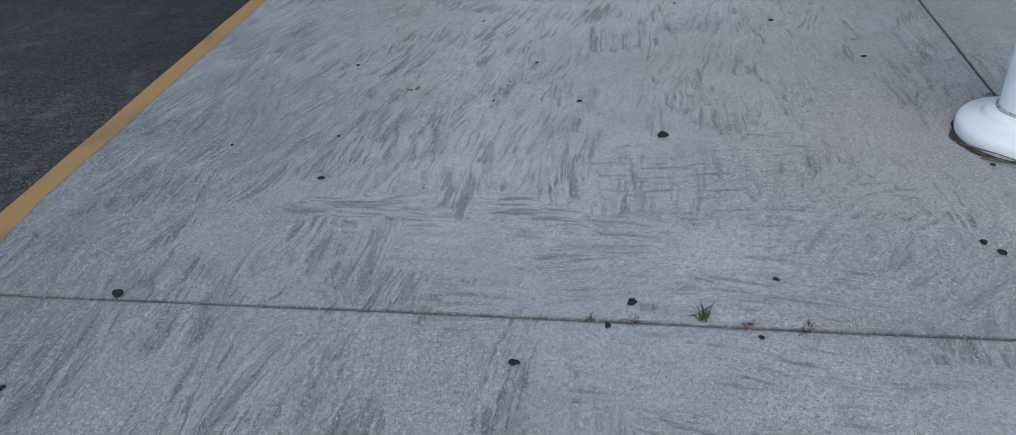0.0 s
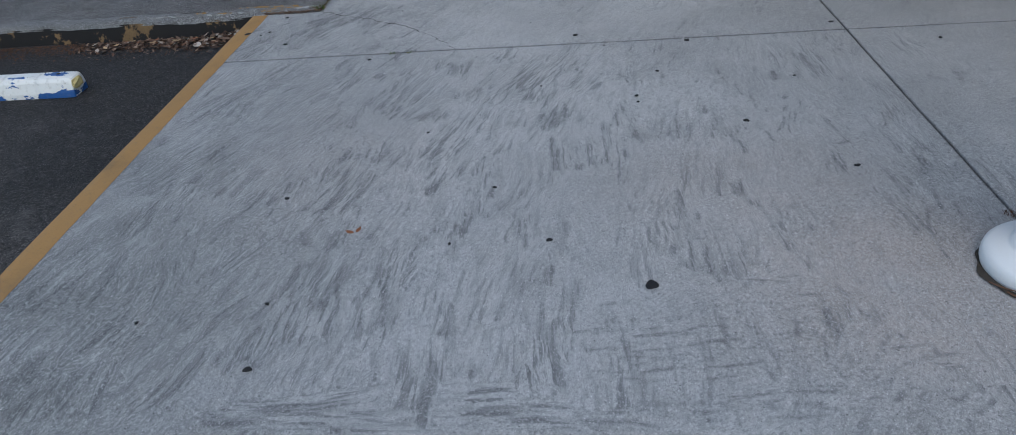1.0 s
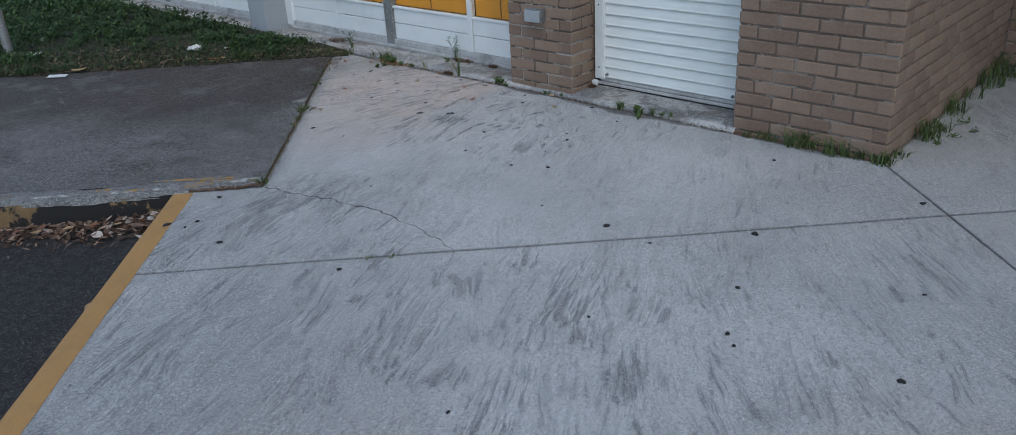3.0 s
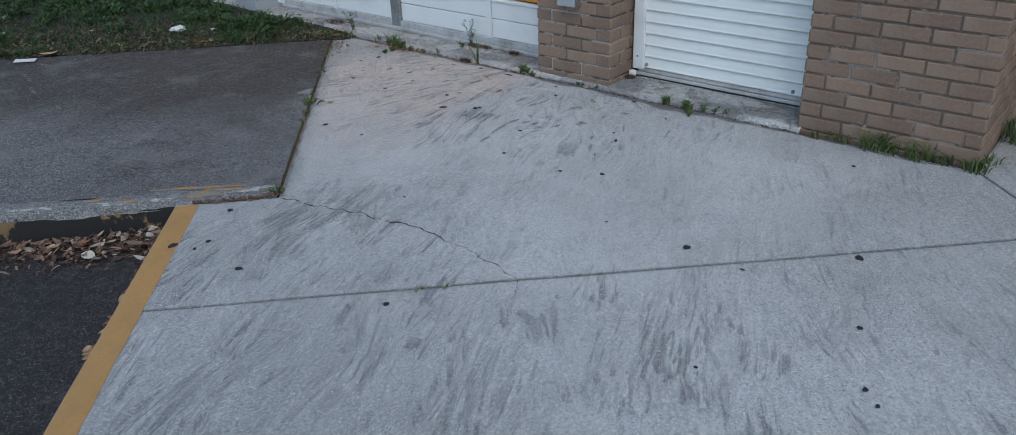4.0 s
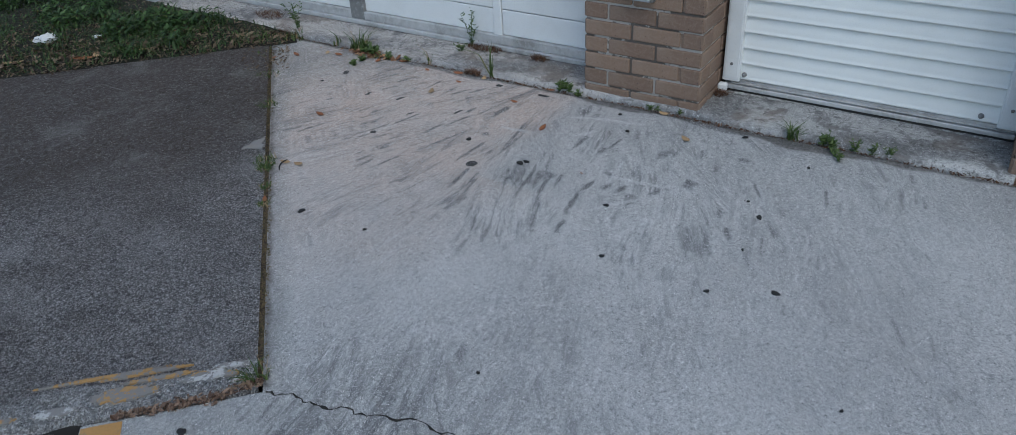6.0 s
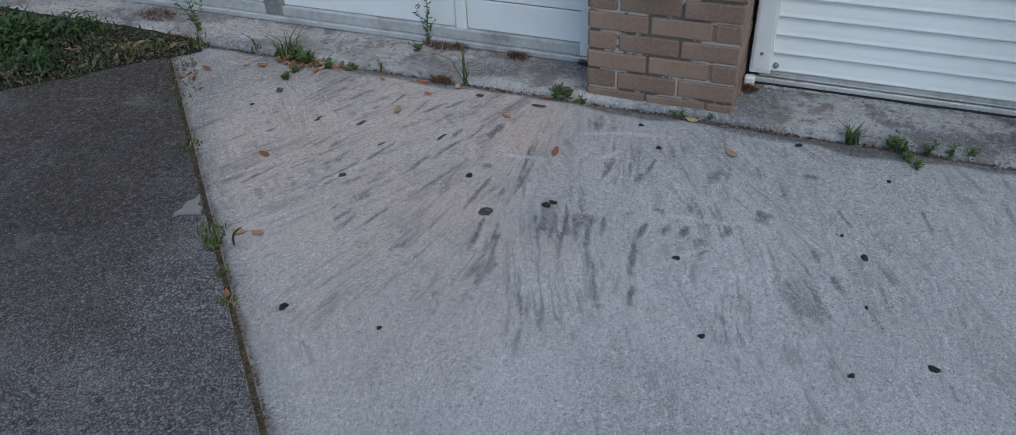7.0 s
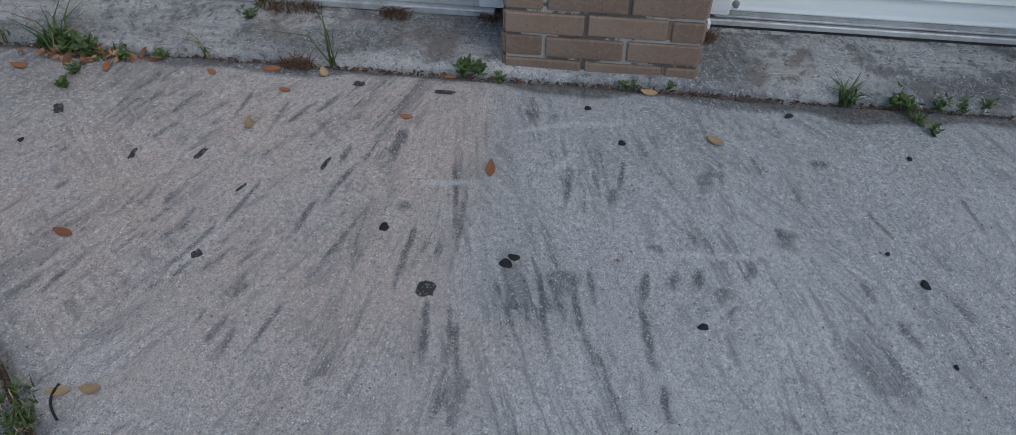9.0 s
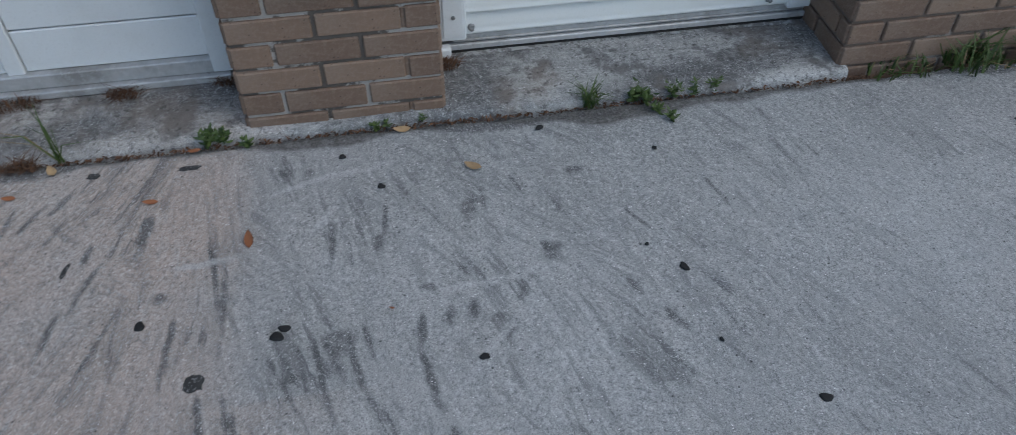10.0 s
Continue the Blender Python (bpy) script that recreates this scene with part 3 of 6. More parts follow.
# sweeps of the brush, each over the last: a bent band with its own run of bristle marks
along = (gx * 0.70 + gy * 0.71).astype(np.float32)
across = (-gx * 0.71 + gy * 0.70).astype(np.float32)
rub *= 0.6
for _ in range(2600):
    bx, by = rng.uniform(-0.2, 6.3), rng.uniform(0.0, 8.6)
    ang = radians(sweep_angle(bx, by) + rng.normal(0, 6.5))
    length, width = rng.uniform(0.18, 0.55) * (0.7 if by > 6.9 else 1.0), rng.uniform(0.09, 0.28)
    bend, power = rng.normal(0, 0.30), rng.uniform(0.35, 1.05) * (1.0 if rng.random() < 0.7 else 0.4)
    shift, slant = rng.uniform(0, 40, 2), rng.normal(0, 0.35)
    r = length / 2 + width
    i0, i1 = max(int((bx - r) / CELL), 0), min(int((bx + r) / CELL) + 1, FW)
    j0, j1 = max(int((by - r) / CELL), 0), min(int((by + r) / CELL) + 1, FH)
    if i1 <= i0 or j1 <= j0:
        continue
    dx, dy = gx[j0:j1, i0:i1] - bx, gy[j0:j1, i0:i1] - by
    a = dx * math.cos(ang) + dy * math.sin(ang)
    b = -dx * math.sin(ang) + dy * math.cos(ang)
    b = b + bend * a * a
    end = a + slant * b + 0.02 * np.sin(b * 90 + shift[0]) + 0.012 * np.sin(b * 230 + shift[1])
    inside = (np.abs(b) < width / 2 * (0.8 + 0.3 * a / length)) & (np.abs(end) < length / 2)
    along[j0:j1, i0:i1] = np.where(inside, a + shift[0], along[j0:j1, i0:i1])
    across[j0:j1, i0:i1] = np.where(inside, b * (1 + 0.25 * a / length) + shift[1], across[j0:j1, i0:i1])
    far = (bx + by > 9.374) and not (by - bx > 1.4 and bx + by < 10.6)
    level = power * ((0.65 if by > 7.1 else 0.95) if far and bx > 4.95 and by > 5.4 else 0.40 if far else 1.0) * np.clip(0.75 - 0.9 * end / length, 0.1, 1)
    level = level * float(np.interp((by - bx) / R2, [-1.4, -1.15, -0.1, 0.4], [0.4, 0.5, 0.62, 1.0])) if not far else level
    rub[j0:j1, i0:i1] = np.where(inside, level, rub[j0:j1, i0:i1])
    if rng.random() < 0.16:
        side = np.exp(-((np.abs(b) - width / 2 * (0.8 + 0.3 * a / length)) / 0.007) ** 2) * (b * slant > 0) * (np.abs(end) < length / 2)
        scrape[j0:j1, i0:i1] = np.maximum(scrape[j0:j1, i0:i1] * np.where(inside, 0.4, 1.0), 0.55 * side)


def field_at(field, x, y):
    i, j = np.clip(x / CELL, 0, FW - 2), np.clip(y / CELL, 0, FH - 2)
    i0, j0 = i.astype(int), j.astype(int)
    a, b = i - i0, j - j0
    return (field[j0, i0] * (1 - a) * (1 - b) + field[j0, i0 + 1] * a * (1 - b) + field[j0 + 1, i0] * (1 - a) * b + field[j0 + 1, i0 + 1] * a * b)


def steps(a, b, step, extra=()):
    """Grid lines from a to b, closer at both rims to round them."""
    mid = np.linspace(a + 0.016, b - 0.016, max(2, int((b - a) / step)))
    return np.unique(np.round(np.concatenate(([a, a + 0.003, a + 0.008], mid, [b - 0.008, b - 0.003, b], list(extra))), 5))


def paving_z(x, y):
    """The slightly uneven face of the paving."""
    return 0.0022 * np.sin(x * 2.3 + 1) * np.sin(y * 1.9) + 0.0012 * np.sin(x * 7.1) * np.sin(y * 6.3 + 2)


def slab(name, us, vs, mat, parent, keep=None, clamp=None, depth=0.14, top=0.0, rim=True):
    """A cast panel with rounded rims, a slightly uneven face and the grime and shade fields on it."""
    U, V = np.meshgrid(us, vs)
    X, Y = to_xy(U, V)
    Z = np.full_like(X, top) + paving_z(X, Y)
    if rim:
        d = np.minimum(np.minimum(U - us[0], us[-1] - U), np.minimum(V - vs[0], vs[-1] - V))
        Z -= 0.004 * np.clip(1 - d / 0.006, 0, 1) ** 2
    nv, nu = U.shape
    ids = np.arange(nu * nv).reshape(nv, nu)
    quads = np.stack([ids[:-1, :-1], ids[:-1, 1:], ids[1:, 1:], ids[1:, :-1]], -1).reshape(-1, 4)
    if keep is not None:
        uc, vc = (U[:-1, :-1] + U[1:, 1:]) / 2, (V[:-1, :-1] + V[1:, 1:]) / 2
        quads = quads[keep(uc, vc).reshape(-1)]
    X, Y, Z = X.reshape(-1), Y.reshape(-1), Z.reshape(-1)
    if clamp is not None:
        X, Y = clamp(X, Y)
    # side faces down from every open edge
    e = np.concatenate([quads[:, [i, (i + 1) % 4]] for i in range(4)])
    key = np.sort(e, 1)
    _, first, counts = np.unique(key[:, 0].astype(np.int64) * len(X) + key[:, 1], return_index=True, return_counts=True)
    rimedges = e[first[counts == 1]]
    used = np.unique(rimedges)
    low = {int(v): len(X) + i for i, v in enumerate(used)}
    X2, Y2, Z2 = np.concatenate([X, X[used]]), np.concatenate([Y, Y[used]]), np.concatenate([Z, Z[used] - depth])
    sides = np.array([[b, a, low[int(a)], low[int(b)]] for a, b in rimedges])
    quads = np.concatenate([quads, sides])
    # leave out the unused points
    live = np.unique(quads)
    back = np.full(len(X2), -1)
    back[live] = np.arange(len(live))
    quads = back[quads]
    X2, Y2, Z2 = X2[live], Y2[live], Z2[live]
    me = bpy.data.meshes.new(name)
    me.vertices.add(len(X2))
    me.vertices.foreach_set("co", np.stack([X2, Y2, Z2], 1).astype(np.float32).reshape(-1))
    me.loops.add(quads.size)
    me.loops.foreach_set("vertex_index", quads.astype(np.int32).reshape(-1))
    me.polygons.add(len(quads))
    me.polygons.foreach_set("loop_start", np.arange(0, quads.size, 4, dtype=np.int32))
    me.update(calc_edges=True)
    ii, jj = np.clip(np.rint(X2 / CELL).astype(int), 0, FW - 1), np.clip(np.rint(Y2 / CELL).astype(int), 0, FH - 1)
    al, ac = along[jj, ii], across[jj, ii]
    out = (X2 < 0) | (Y2 < 0) | (X2 > (FW - 1) * CELL) | (Y2 > (FH - 1) * CELL)
    for aname, fld in (("stain", stain), ("scrape", scrape), ("warm", warm), ("grime_shade", grime_shade), ("rub", rub), ("mud", mud)):
        at = me.attributes.new(aname, "FLOAT", "POINT")
        at.data.foreach_set("value", np.where(out, 0.4 if aname == "rub" else 0.0, field_at(fld, X2, Y2)).astype(np.float32))
    al, ac = np.where(out, X2 * 0.70 + Y2 * 0.71, al), np.where(out, Y2 * 0.70 - X2 * 0.71, ac)
    at = me.attributes.new("sweep", "FLOAT_VECTOR", "POINT")
    at.data.foreach_set("vector", np.stack([al, ac, 0 * al], 1).astype(np.float32).reshape(-1))
    return part(name, me, mat, parent)


# ---- ground ----
ground = part("ground", mesh_of("ground", [(-600, -600, -0.16), (600, -600, -0.16), (600, 600, -0.16), (-600, 600, -0.16)], [(0, 1, 2, 3)]), ASPHALT_LOT)
tagged(ground, "dark asphalt car park that runs out flat", "ground", kind="structure")

# fine dark asphalt of the parking bay, one step lower than the paving
LOT_Z = -0.13
us, vs = np.arange(-6, 7.56, 0.06), np.arange(2.12, 12, 0.06)
U, V = np.meshgrid(us, vs)
X, Y = to_xy(U, V)
Z = LOT_Z + 0.006 * np.sin(X * 1.7) * np.sin(Y * 1.3) + 0.003 * np.sin(X * 6.1 + Y * 5.3)
nv, nu = U.shape
ids = np.arange(nu * nv).reshape(nv, nu)
lot = part("parking_bay", mesh_of("parking_bay", np.stack([X, Y, Z], -1).reshape(-1, 3), np.stack([ids[:-1, :-1], ids[:-1, 1:], ids[1:, 1:], ids[1:, :-1]], -1).reshape(-1, 4)), ASPHALT_LOT)
# darker towards the kerb and along the paving edge, through the soil attribute
lot_dark = np.clip(0.62 * np.clip((U - 4.5) / 1.1, 0, 1) + np.clip((U - 6.25) / 0.5, 0, 1) + np.clip((U - 5.2) / 0.9, 0, 1) * np.clip((2.9 - V) / 0.35, 0, 1) + 0.2 * np.sin(V * 2.3) * np.sin(U * 3.1 + V * 1.7), 0, 0.9)
lot.data.attributes.new("soil", "FLOAT", "POINT").data.foreach_set("value", lot_dark.astype(np.float32).reshape(-1))
tagged(smooth(lot), "dark grey asphalt of a parking bay", "road", kind="structure")

# earth under the joints
bed = part("joint_bed", mesh_of("joint_bed", [(*to_xy(a, b), -0.05) for a, b in ((-6, -8), (7.5, -8), (14, -8), (14, 1.73), (7.5, 1.73), (7.5, 2.1), (-6, 2.1))], [(0, 1, 2, 3, 4, 5, 6)]), DARK_GAP)
tagged(bed, "dark earth in the joints between the slabs", "ground", kind="structure")

# ---- building: tan brick, a roller shutter and a white shop front ----
FRONT, BACK = 6.0, 6.24
PITCH, COURSES = 0.0692, 17
_bricks = {}


def brick_mesh(length, deep=0.095, high=0.0588):
    key = (round(length, 3), round(deep, 3))
    if key not in _bricks:
        bm = boxed(-deep / 2, deep / 2, -length / 2, length / 2, -high / 2, high / 2, bevel=0.0035)
        me = bpy.data.meshes.new("brick")
        bm.to_mesh(me)
        bm.free()
        me.materials.append(BRICK)
        _bricks[key] = me
    return _bricks[key]


def bond(length, course, first=0.0):
    """Start and end of the bricks of a course of that length, in stretcher bond."""
    pitch, cuts = 0.206, [0.0]
    x = pitch * (0.5 if course % 2 else 1.0) + first
    while x < length - 0.04:
        if x > 0.03:
            cuts.append(x)
        x += pitch
    cuts.append(length)
    return list(zip(cuts[:-1], cuts[1:]))


def brick_wall(name, label, core, faces, top=3.3, z_first=0.01, foot=-0.15, pieces=COURSES, mortar=MORTAR):
    """A wall: its mortar core, bricks as pieces low down, and joined courses above.
    faces: (start, way along, outward, length) of each bricked side."""
    wall = part(name, boxed(*core, foot, top), mortar)
    tagged(wall, label, "wall", kind="structure")
    rest_v, rest_f = [], []
    r = random.Random(len(name) + len(faces))
    for fi, (sx, sy, ax, ay, ox, oy, length) in enumerate(faces):
        courses = int((top - z_first) / PITCH)
        for c in range(-1, courses):
            z = z_first + (c + 0.5) * PITCH
            for a, b in bond(length, c + fi, 0.0):
                n = b - a - 0.0095
                mid = (a + b) / 2
                out = 0.008 + r.uniform(-0.0012, 0.0022)
                x, y = sx + ax * mid + ox * (out - 0.0475), sy + ay * mid + oy * (out - 0.0475)
                if c < pieces:
                    ob = new("brick", brick_mesh(n))
                    ob.parent = wall
                    ob.matrix_basis = pose(x, y, z + r.uniform(-0.0012, 0.0012), r.uniform(-0.3, 0.3), 0, math.degrees(math.atan2(oy, ox)) + r.uniform(-0.25, 0.25))
                else:
                    k = len(rest_v)
                    for dz in (-0.03, 0.03):
                        for da, do in ((-n / 2, 0.007), (n / 2, 0.007), (n / 2, -0.03), (-n / 2, -0.03)):
                            rest_v.append((sx + ax * (mid + da) + ox * do, sy + ay * (mid + da) + oy * do, z + dz))
                    rest_f += [(k, k + 1, k + 5, k + 4), (k + 1, k + 2, k + 6, k + 5), (k + 3, k, k + 4, k + 7), (k + 4, k + 5, k + 6, k + 7), (k + 3, k + 2, k + 1, k)]
    if rest_v:
        up = part("brick_courses", mesh_of("brick_courses", rest_v, rest_f), BRICK_FAR, wall)
        up["kind"] = "stuff"
    return wall


# the bricks' outer faces lie 7 mm before the mortar
brick_wall("wall_1", "tan brick pier between roller shutter and shop front", (6.007, 6.30, 6.107, 6.593), [
    (6.007, 6.6, 0, -1, -1, 0, 0.5), (6.0, 6.107, 1, 0, 0, -1, 0.26), (6.26, 6.593, -1, 0, 0, 1, 0.26)], 2.5, -0.020, mortar=MORTAR_PALE)
brick_wall("wall_2", "tan brick corner wall with weeds at its foot", (6.007, 6.30, 4.237, 5.018), [
    (6.007, 5.025, 0, -1, -1, 0, 0.795), (6.26, 5.018, -1, 0, 0, 1, 0.26)], 2.5, 0.010)
brick_wall("wall_3", "long tan brick side wall of the building", (6.31, 7.96, 4.237, 4.45), [
    (6.0, 4.237, 1, 0, 0, -1, 1.96)], 2.5, 0.010)
brick_wall("wall_4", "set-back tan brick wall of the building", (7.967, 8.2, -1.2, 4.23), [
    (7.967, 4.23, 0, -1, -1, 0, 5.4)], 3.3, 0.010)
brick_wall("wall_5", "tan brick wall band over the openings", (6.017, 6.32, 4.24, 13.0), [(6.017, 13.0, 0, -1, -1, 0, 8.76)], 3.3, 2.505, 2.5, -9)
back_wall = part("wall_6", boxed(8.2, 8.4, 4.46, 13.0, -0.15, 3.3), MORTAR)
tagged(back_wall, "plain rear wall inside the building", "wall", kind="structure")
end_wall = part("wall_7", boxed(6.0, 8.4, 13.0, 13.2, -0.15, 3.3), MORTAR)
tagged(end_wall, "plain end wall of the building", "wall", kind="structure")
roof = part("roof", boxed(5.9, 8.6, -1.3, 13.3, 3.3, 3.5, bevel=0.01), ROOF)
tagged(roof, "flat pale roof with a plain edge", "roof", kind="structure")


# the building's concrete sill, a low step along the front
def sill_mesh():
    ys = np.arange(5.0, 13.0, 0.04)
    prof = [(5.972, -0.15), (5.972, 0.006), (5.976, 0.014), (5.986, 0.018), (6.05, 0.020), (6.15, 0.024), (6.34, 0.027)]
    vs, fs = [], []
    for i, y in enumerate(ys):
        wob = 0.004 * math.sin(y * 3.1) + 0.003 * math.sin(y * 11.3 + 1) + 0.002 * math.sin(y * 29)
        for k, (x, z) in enumerate(prof):
            vs.append((x + wob * (k < 4), y, z + (0.0015 * math.sin(y * 17 + k) if k > 2 else 0)))
    n = len(prof)
    for i in range(len(ys) - 1):
        fs += [(i * n + k, i * n + k + 1, (i + 1) * n + k + 1, (i + 1) * n + k) for k in range(n - 1)]
    me = mesh_of("sill", vs, [f[::-1] for f in fs])
    at = me.attributes.new("sweep", "FLOAT_VECTOR", "POINT")
    at.data.foreach_set("vector", np.array([(p[1], p[0], p[2]) for p in vs], np.float32).reshape(-1))
    for aname in ("stain", "scrape", "warm", "grime_shade", "rub", "mud"):
        at = me.attributes.new(aname, "FLOAT", "POINT")
        co = np.array(vs)
        val = np.clip(0.75 * np.sin(co[:, 1] * 2.1) * np.sin(co[:, 1] * 5.3 + co[:, 0] * 20) + 0.8 * np.exp(-((co[:, 1] - 6.05) / 0.10) ** 2) + 0.25, 0, 1) if aname == "stain" else 0.45 * (co[:, 1] > 6.5) if aname == "warm" else 0.25 + 0 * co[:, 0] if aname == "grime_shade" else np.where(co[:, 0] < 6.0, 0.42, 0.0) if aname == "scrape" else 0.25 + 0 * co[:, 0] if aname == "rub" else 0 * co[:, 0]
        at.data.foreach_set("value", val.astype(np.float32))
    return me


sill = part("door_sill", sill_mesh(), SILL)
tagged(smooth(sill), "weathered pale concrete sill along the shop front", "sill", kind="structure")
inner_floor = part("floor", boxed(6.34, 8.2, 4.46, 13.0, -0.1, 0.02), SILL)
tagged(inner_floor, "plain concrete floor inside the shop", "floor", kind="structure")


def shutter():
    """A closed roller shutter between two guide rails, with a bottom bar."""
    ob = empty("roller_shutter", (6.24, 5.56, 0.028))
    tagged(ob, "closed white roller shutter with aluminium bottom bar", "shutter")
    y0, y1, pitch = -0.47, 0.49, 0.0648
    arc = [(0.0, 0.0), (-0.0155, 0.0), (-0.0175, 0.0018), (-0.0178, 0.0065), (-0.0150, 0.0095), (-0.0140, 0.018), (-0.0118, 0.030), (-0.0085, 0.042), (-0.0050, 0.053), (-0.0028, 0.060), (-0.0022, 0.0648)]
    vs = [(x, y, z) for y in (y0, y1) for x, z in arc]
    n = len(arc)
    me = mesh_of("slat", vs, [(k, n + k, n + k + 1, k + 1) for k in range(n - 1)])
    me.materials.append(SHUTTER)
    for p in me.polygons:
        p.use_smooth = True
    for k in range(36):
        s = new("slat", me)
        s.parent = ob
        s.location = (0, 0, 0.055 + k * pitch)
    for a, b, nm in ((-0.535, -0.465, "guide_rail"), (0.455, 0.525, "guide_rail")):
        bm = bmesh.new()
        box(bm, -0.028, 0.03, a, b, 0.045, 2.45, 0.003)
        box(bm, -0.032, -0.0285, a + 0.008, b - 0.008, 0.06, 2.45, 0.001)
        rail = part(nm, bm, PANEL, ob)
        for z in (0.12, 0.5, 0.9, 1.4):
            part("bolt", lathe([(0.006, 0), (0.006, 0.003), (0.003, 0.004)], 12), GALV, rail).matrix_basis = pose(-0.032, (a + b) / 2, z, 0, -90, 0)
    bar = part("bottom_bar", boxed(-0.010, 0.012, y0 - 0.06, y1, 0.0275, 0.052, bevel=0.002), ALUMINIUM, ob, "scuffed aluminium bottom bar")
    part("bar_foot", boxed(-0.022, 0.012, y0 - 0.06, y1 + 0.03, 0.009, 0.027, bevel=0.003), ALUMINIUM, bar)
    part("bar_lip", boxed(-0.016, -0.0102, y0, y1, 0.032, 0.038, bevel=0.001), ALUMINIUM, bar)
    part("rubber_seal", boxed(-0.016, 0.01, y0 - 0.06, y1 + 0.03, -0.0015, 0.0085), BLACK, ob)
    for y in (y0 + 0.06, y1 - 0.05):
        lock = part("lock_bolt", lathe([(0.010, 0), (0.010, 0.004), (0.006, 0.007), (0.006, 0.016), (0.002, 0.018)], 16), GALV, ob, "small rusty lock bolt")
        lock.matrix_basis = pose(-0.012, y, 0.075, 0, -90, 0)
    part("rail_foot", boxed(-0.05, -0.02, 0.50, 0.535, 0.0, 0.035, bevel=0.005), PANEL, ob)
    return ob


shutter()


def paint_edge():
    """A ragged rim of old white paint on the sill, along the foot of the shutter."""
    g = random.Random(12)
    vs, fs = [], []
    wide = 0.010
    for i in range(150):
        y = 5.06 + i * 0.0065
        wide = min(max(wide + g.uniform(-0.003, 0.003), -0.004), 0.011)
        vs += [(6.222, y, 0.0287), (6.214 - wide, y, 0.0284), (6.2135 - wide, y, 0.0262)]
    for i in range(149):
        if vs[3 * i + 1][0] < 6.2145:
            fs += [(3 * i + k, 3 * i + 3 + k, 3 * i + 4 + k, 3 * i + 1 + k) for k in (0, 1)]
    ob = part("paint_edge", mesh_of("paint_edge", vs, fs), PALE_CEMENT)
    tagged(ob, "flaking white paint on the sill below the shutter", "paint", kind="structure")


paint_edge()


def shop_front(name, y0, y1, splits, label):
    """White kick panels with stiles, an aluminium foot, and orange-backed glass above."""
    ob = empty(name, (6.24, (y0 + y1) / 2, 0.026))
    tagged(ob, label, "shop front", kind="structure")
    c = (y0 + y1) / 2
    ys = [y0, *splits, y1]
    rail = part("foot_rail", boxed(-0.045, 0.03, y0 - c, y1 - c, 0.0, 0.022, bevel=0.003), ALUMINIUM, ob, "weathered aluminium foot rail")
    part("rail_step", boxed(-0.028, 0.03, y0 - c, y1 - c, 0.0225, 0.064, bevel=0.003), ALUMINIUM, rail)
    for a, b in zip(ys[:-1], ys[1:]):
        a, b = a - c + 0.024, b - c - 0.024
        part("kick_panel", boxed(-0.008, 0.02, a, b, 0.065, 0.183, bevel=0.003), PANEL, ob)
        part("kick_panel", boxed(-0.008, 0.02, a, b, 0.187, 0.292, bevel=0.003), PANEL, ob)
        part("panel_trim", boxed(-0.018, 0.02, a, b, 0.294, 0.312, bevel=0.003), PANEL, ob)
        pane = part("pane", boxed(0.0, 0.006, a, b, 0.313, 2.40), GLASS, ob, "clear shop glass")
        pane.visible_shadow = False
        part("backing_panel", boxed(0.035, 0.045, a, b, 0.313, 2.40), ORANGE, ob, "orange panel behind the glass")
        n = max(2, int((b - a) / 0.30))
        for k in range(1, n):
            y = a + (b - a) * k / n
            part("seam", boxed(0.031, 0.034, y - 0.003, y + 0.003, 0.32, 2.40), BLACK, ob)
    for i, y in enumerate(ys):
        wide = 0.045 if i % 2 == 0 else 0.022
        col = GALV if i % 2 == 0 and 0 < i < len(ys) - 1 else PANEL
        part("mullion", boxed(-0.03 if wide > 0.03 else -0.016, 0.03, y - c - wide, y - c + wide, 0.023, 2.46, bevel=0.003), col, ob)
    part("head_rail", boxed(-0.02, 0.03, y0 - c, y1 - c, 2.40, 2.47, bevel=0.003), PANEL, ob)
    return ob


shop_front("window_1", 6.645, 9.34, (7.17, 8.02, 8.70), "white shop front panels under orange glass")
shop_front("window_2", 9.68, 12.9, (10.6, 11.5, 12.2), "far white shop front panels beyond the grey pier")
gp = part("pillar", boxed(6.0, 6.30, 9.38, 9.63, -0.15, 2.5, bevel=0.006), BLOCK)
tagged(gp, "grey painted pillar between the shop fronts", "pillar", kind="structure")


def outlet_box():
    ob = empty("outlet_box", (5.998, 6.36, 0.475))
    tagged(ob, "small grey weatherproof outlet box on the brick pier", "outlet")
    part("back_box", boxed(-0.035, 0.006, -0.065, 0.065, -0.042, 0.042, bevel=0.006, seg=2), GALV, ob)
    part("lid", boxed(-0.052, -0.036, -0.058, 0.058, -0.036, 0.036, bevel=0.005, seg=2), BLOCK, ob, "grey hinged lid")
    part("hinge", boxed(-0.05, -0.034, -0.04, 0.04, 0.037, 0.044, bevel=0.002), GALV, ob)


outlet_box()


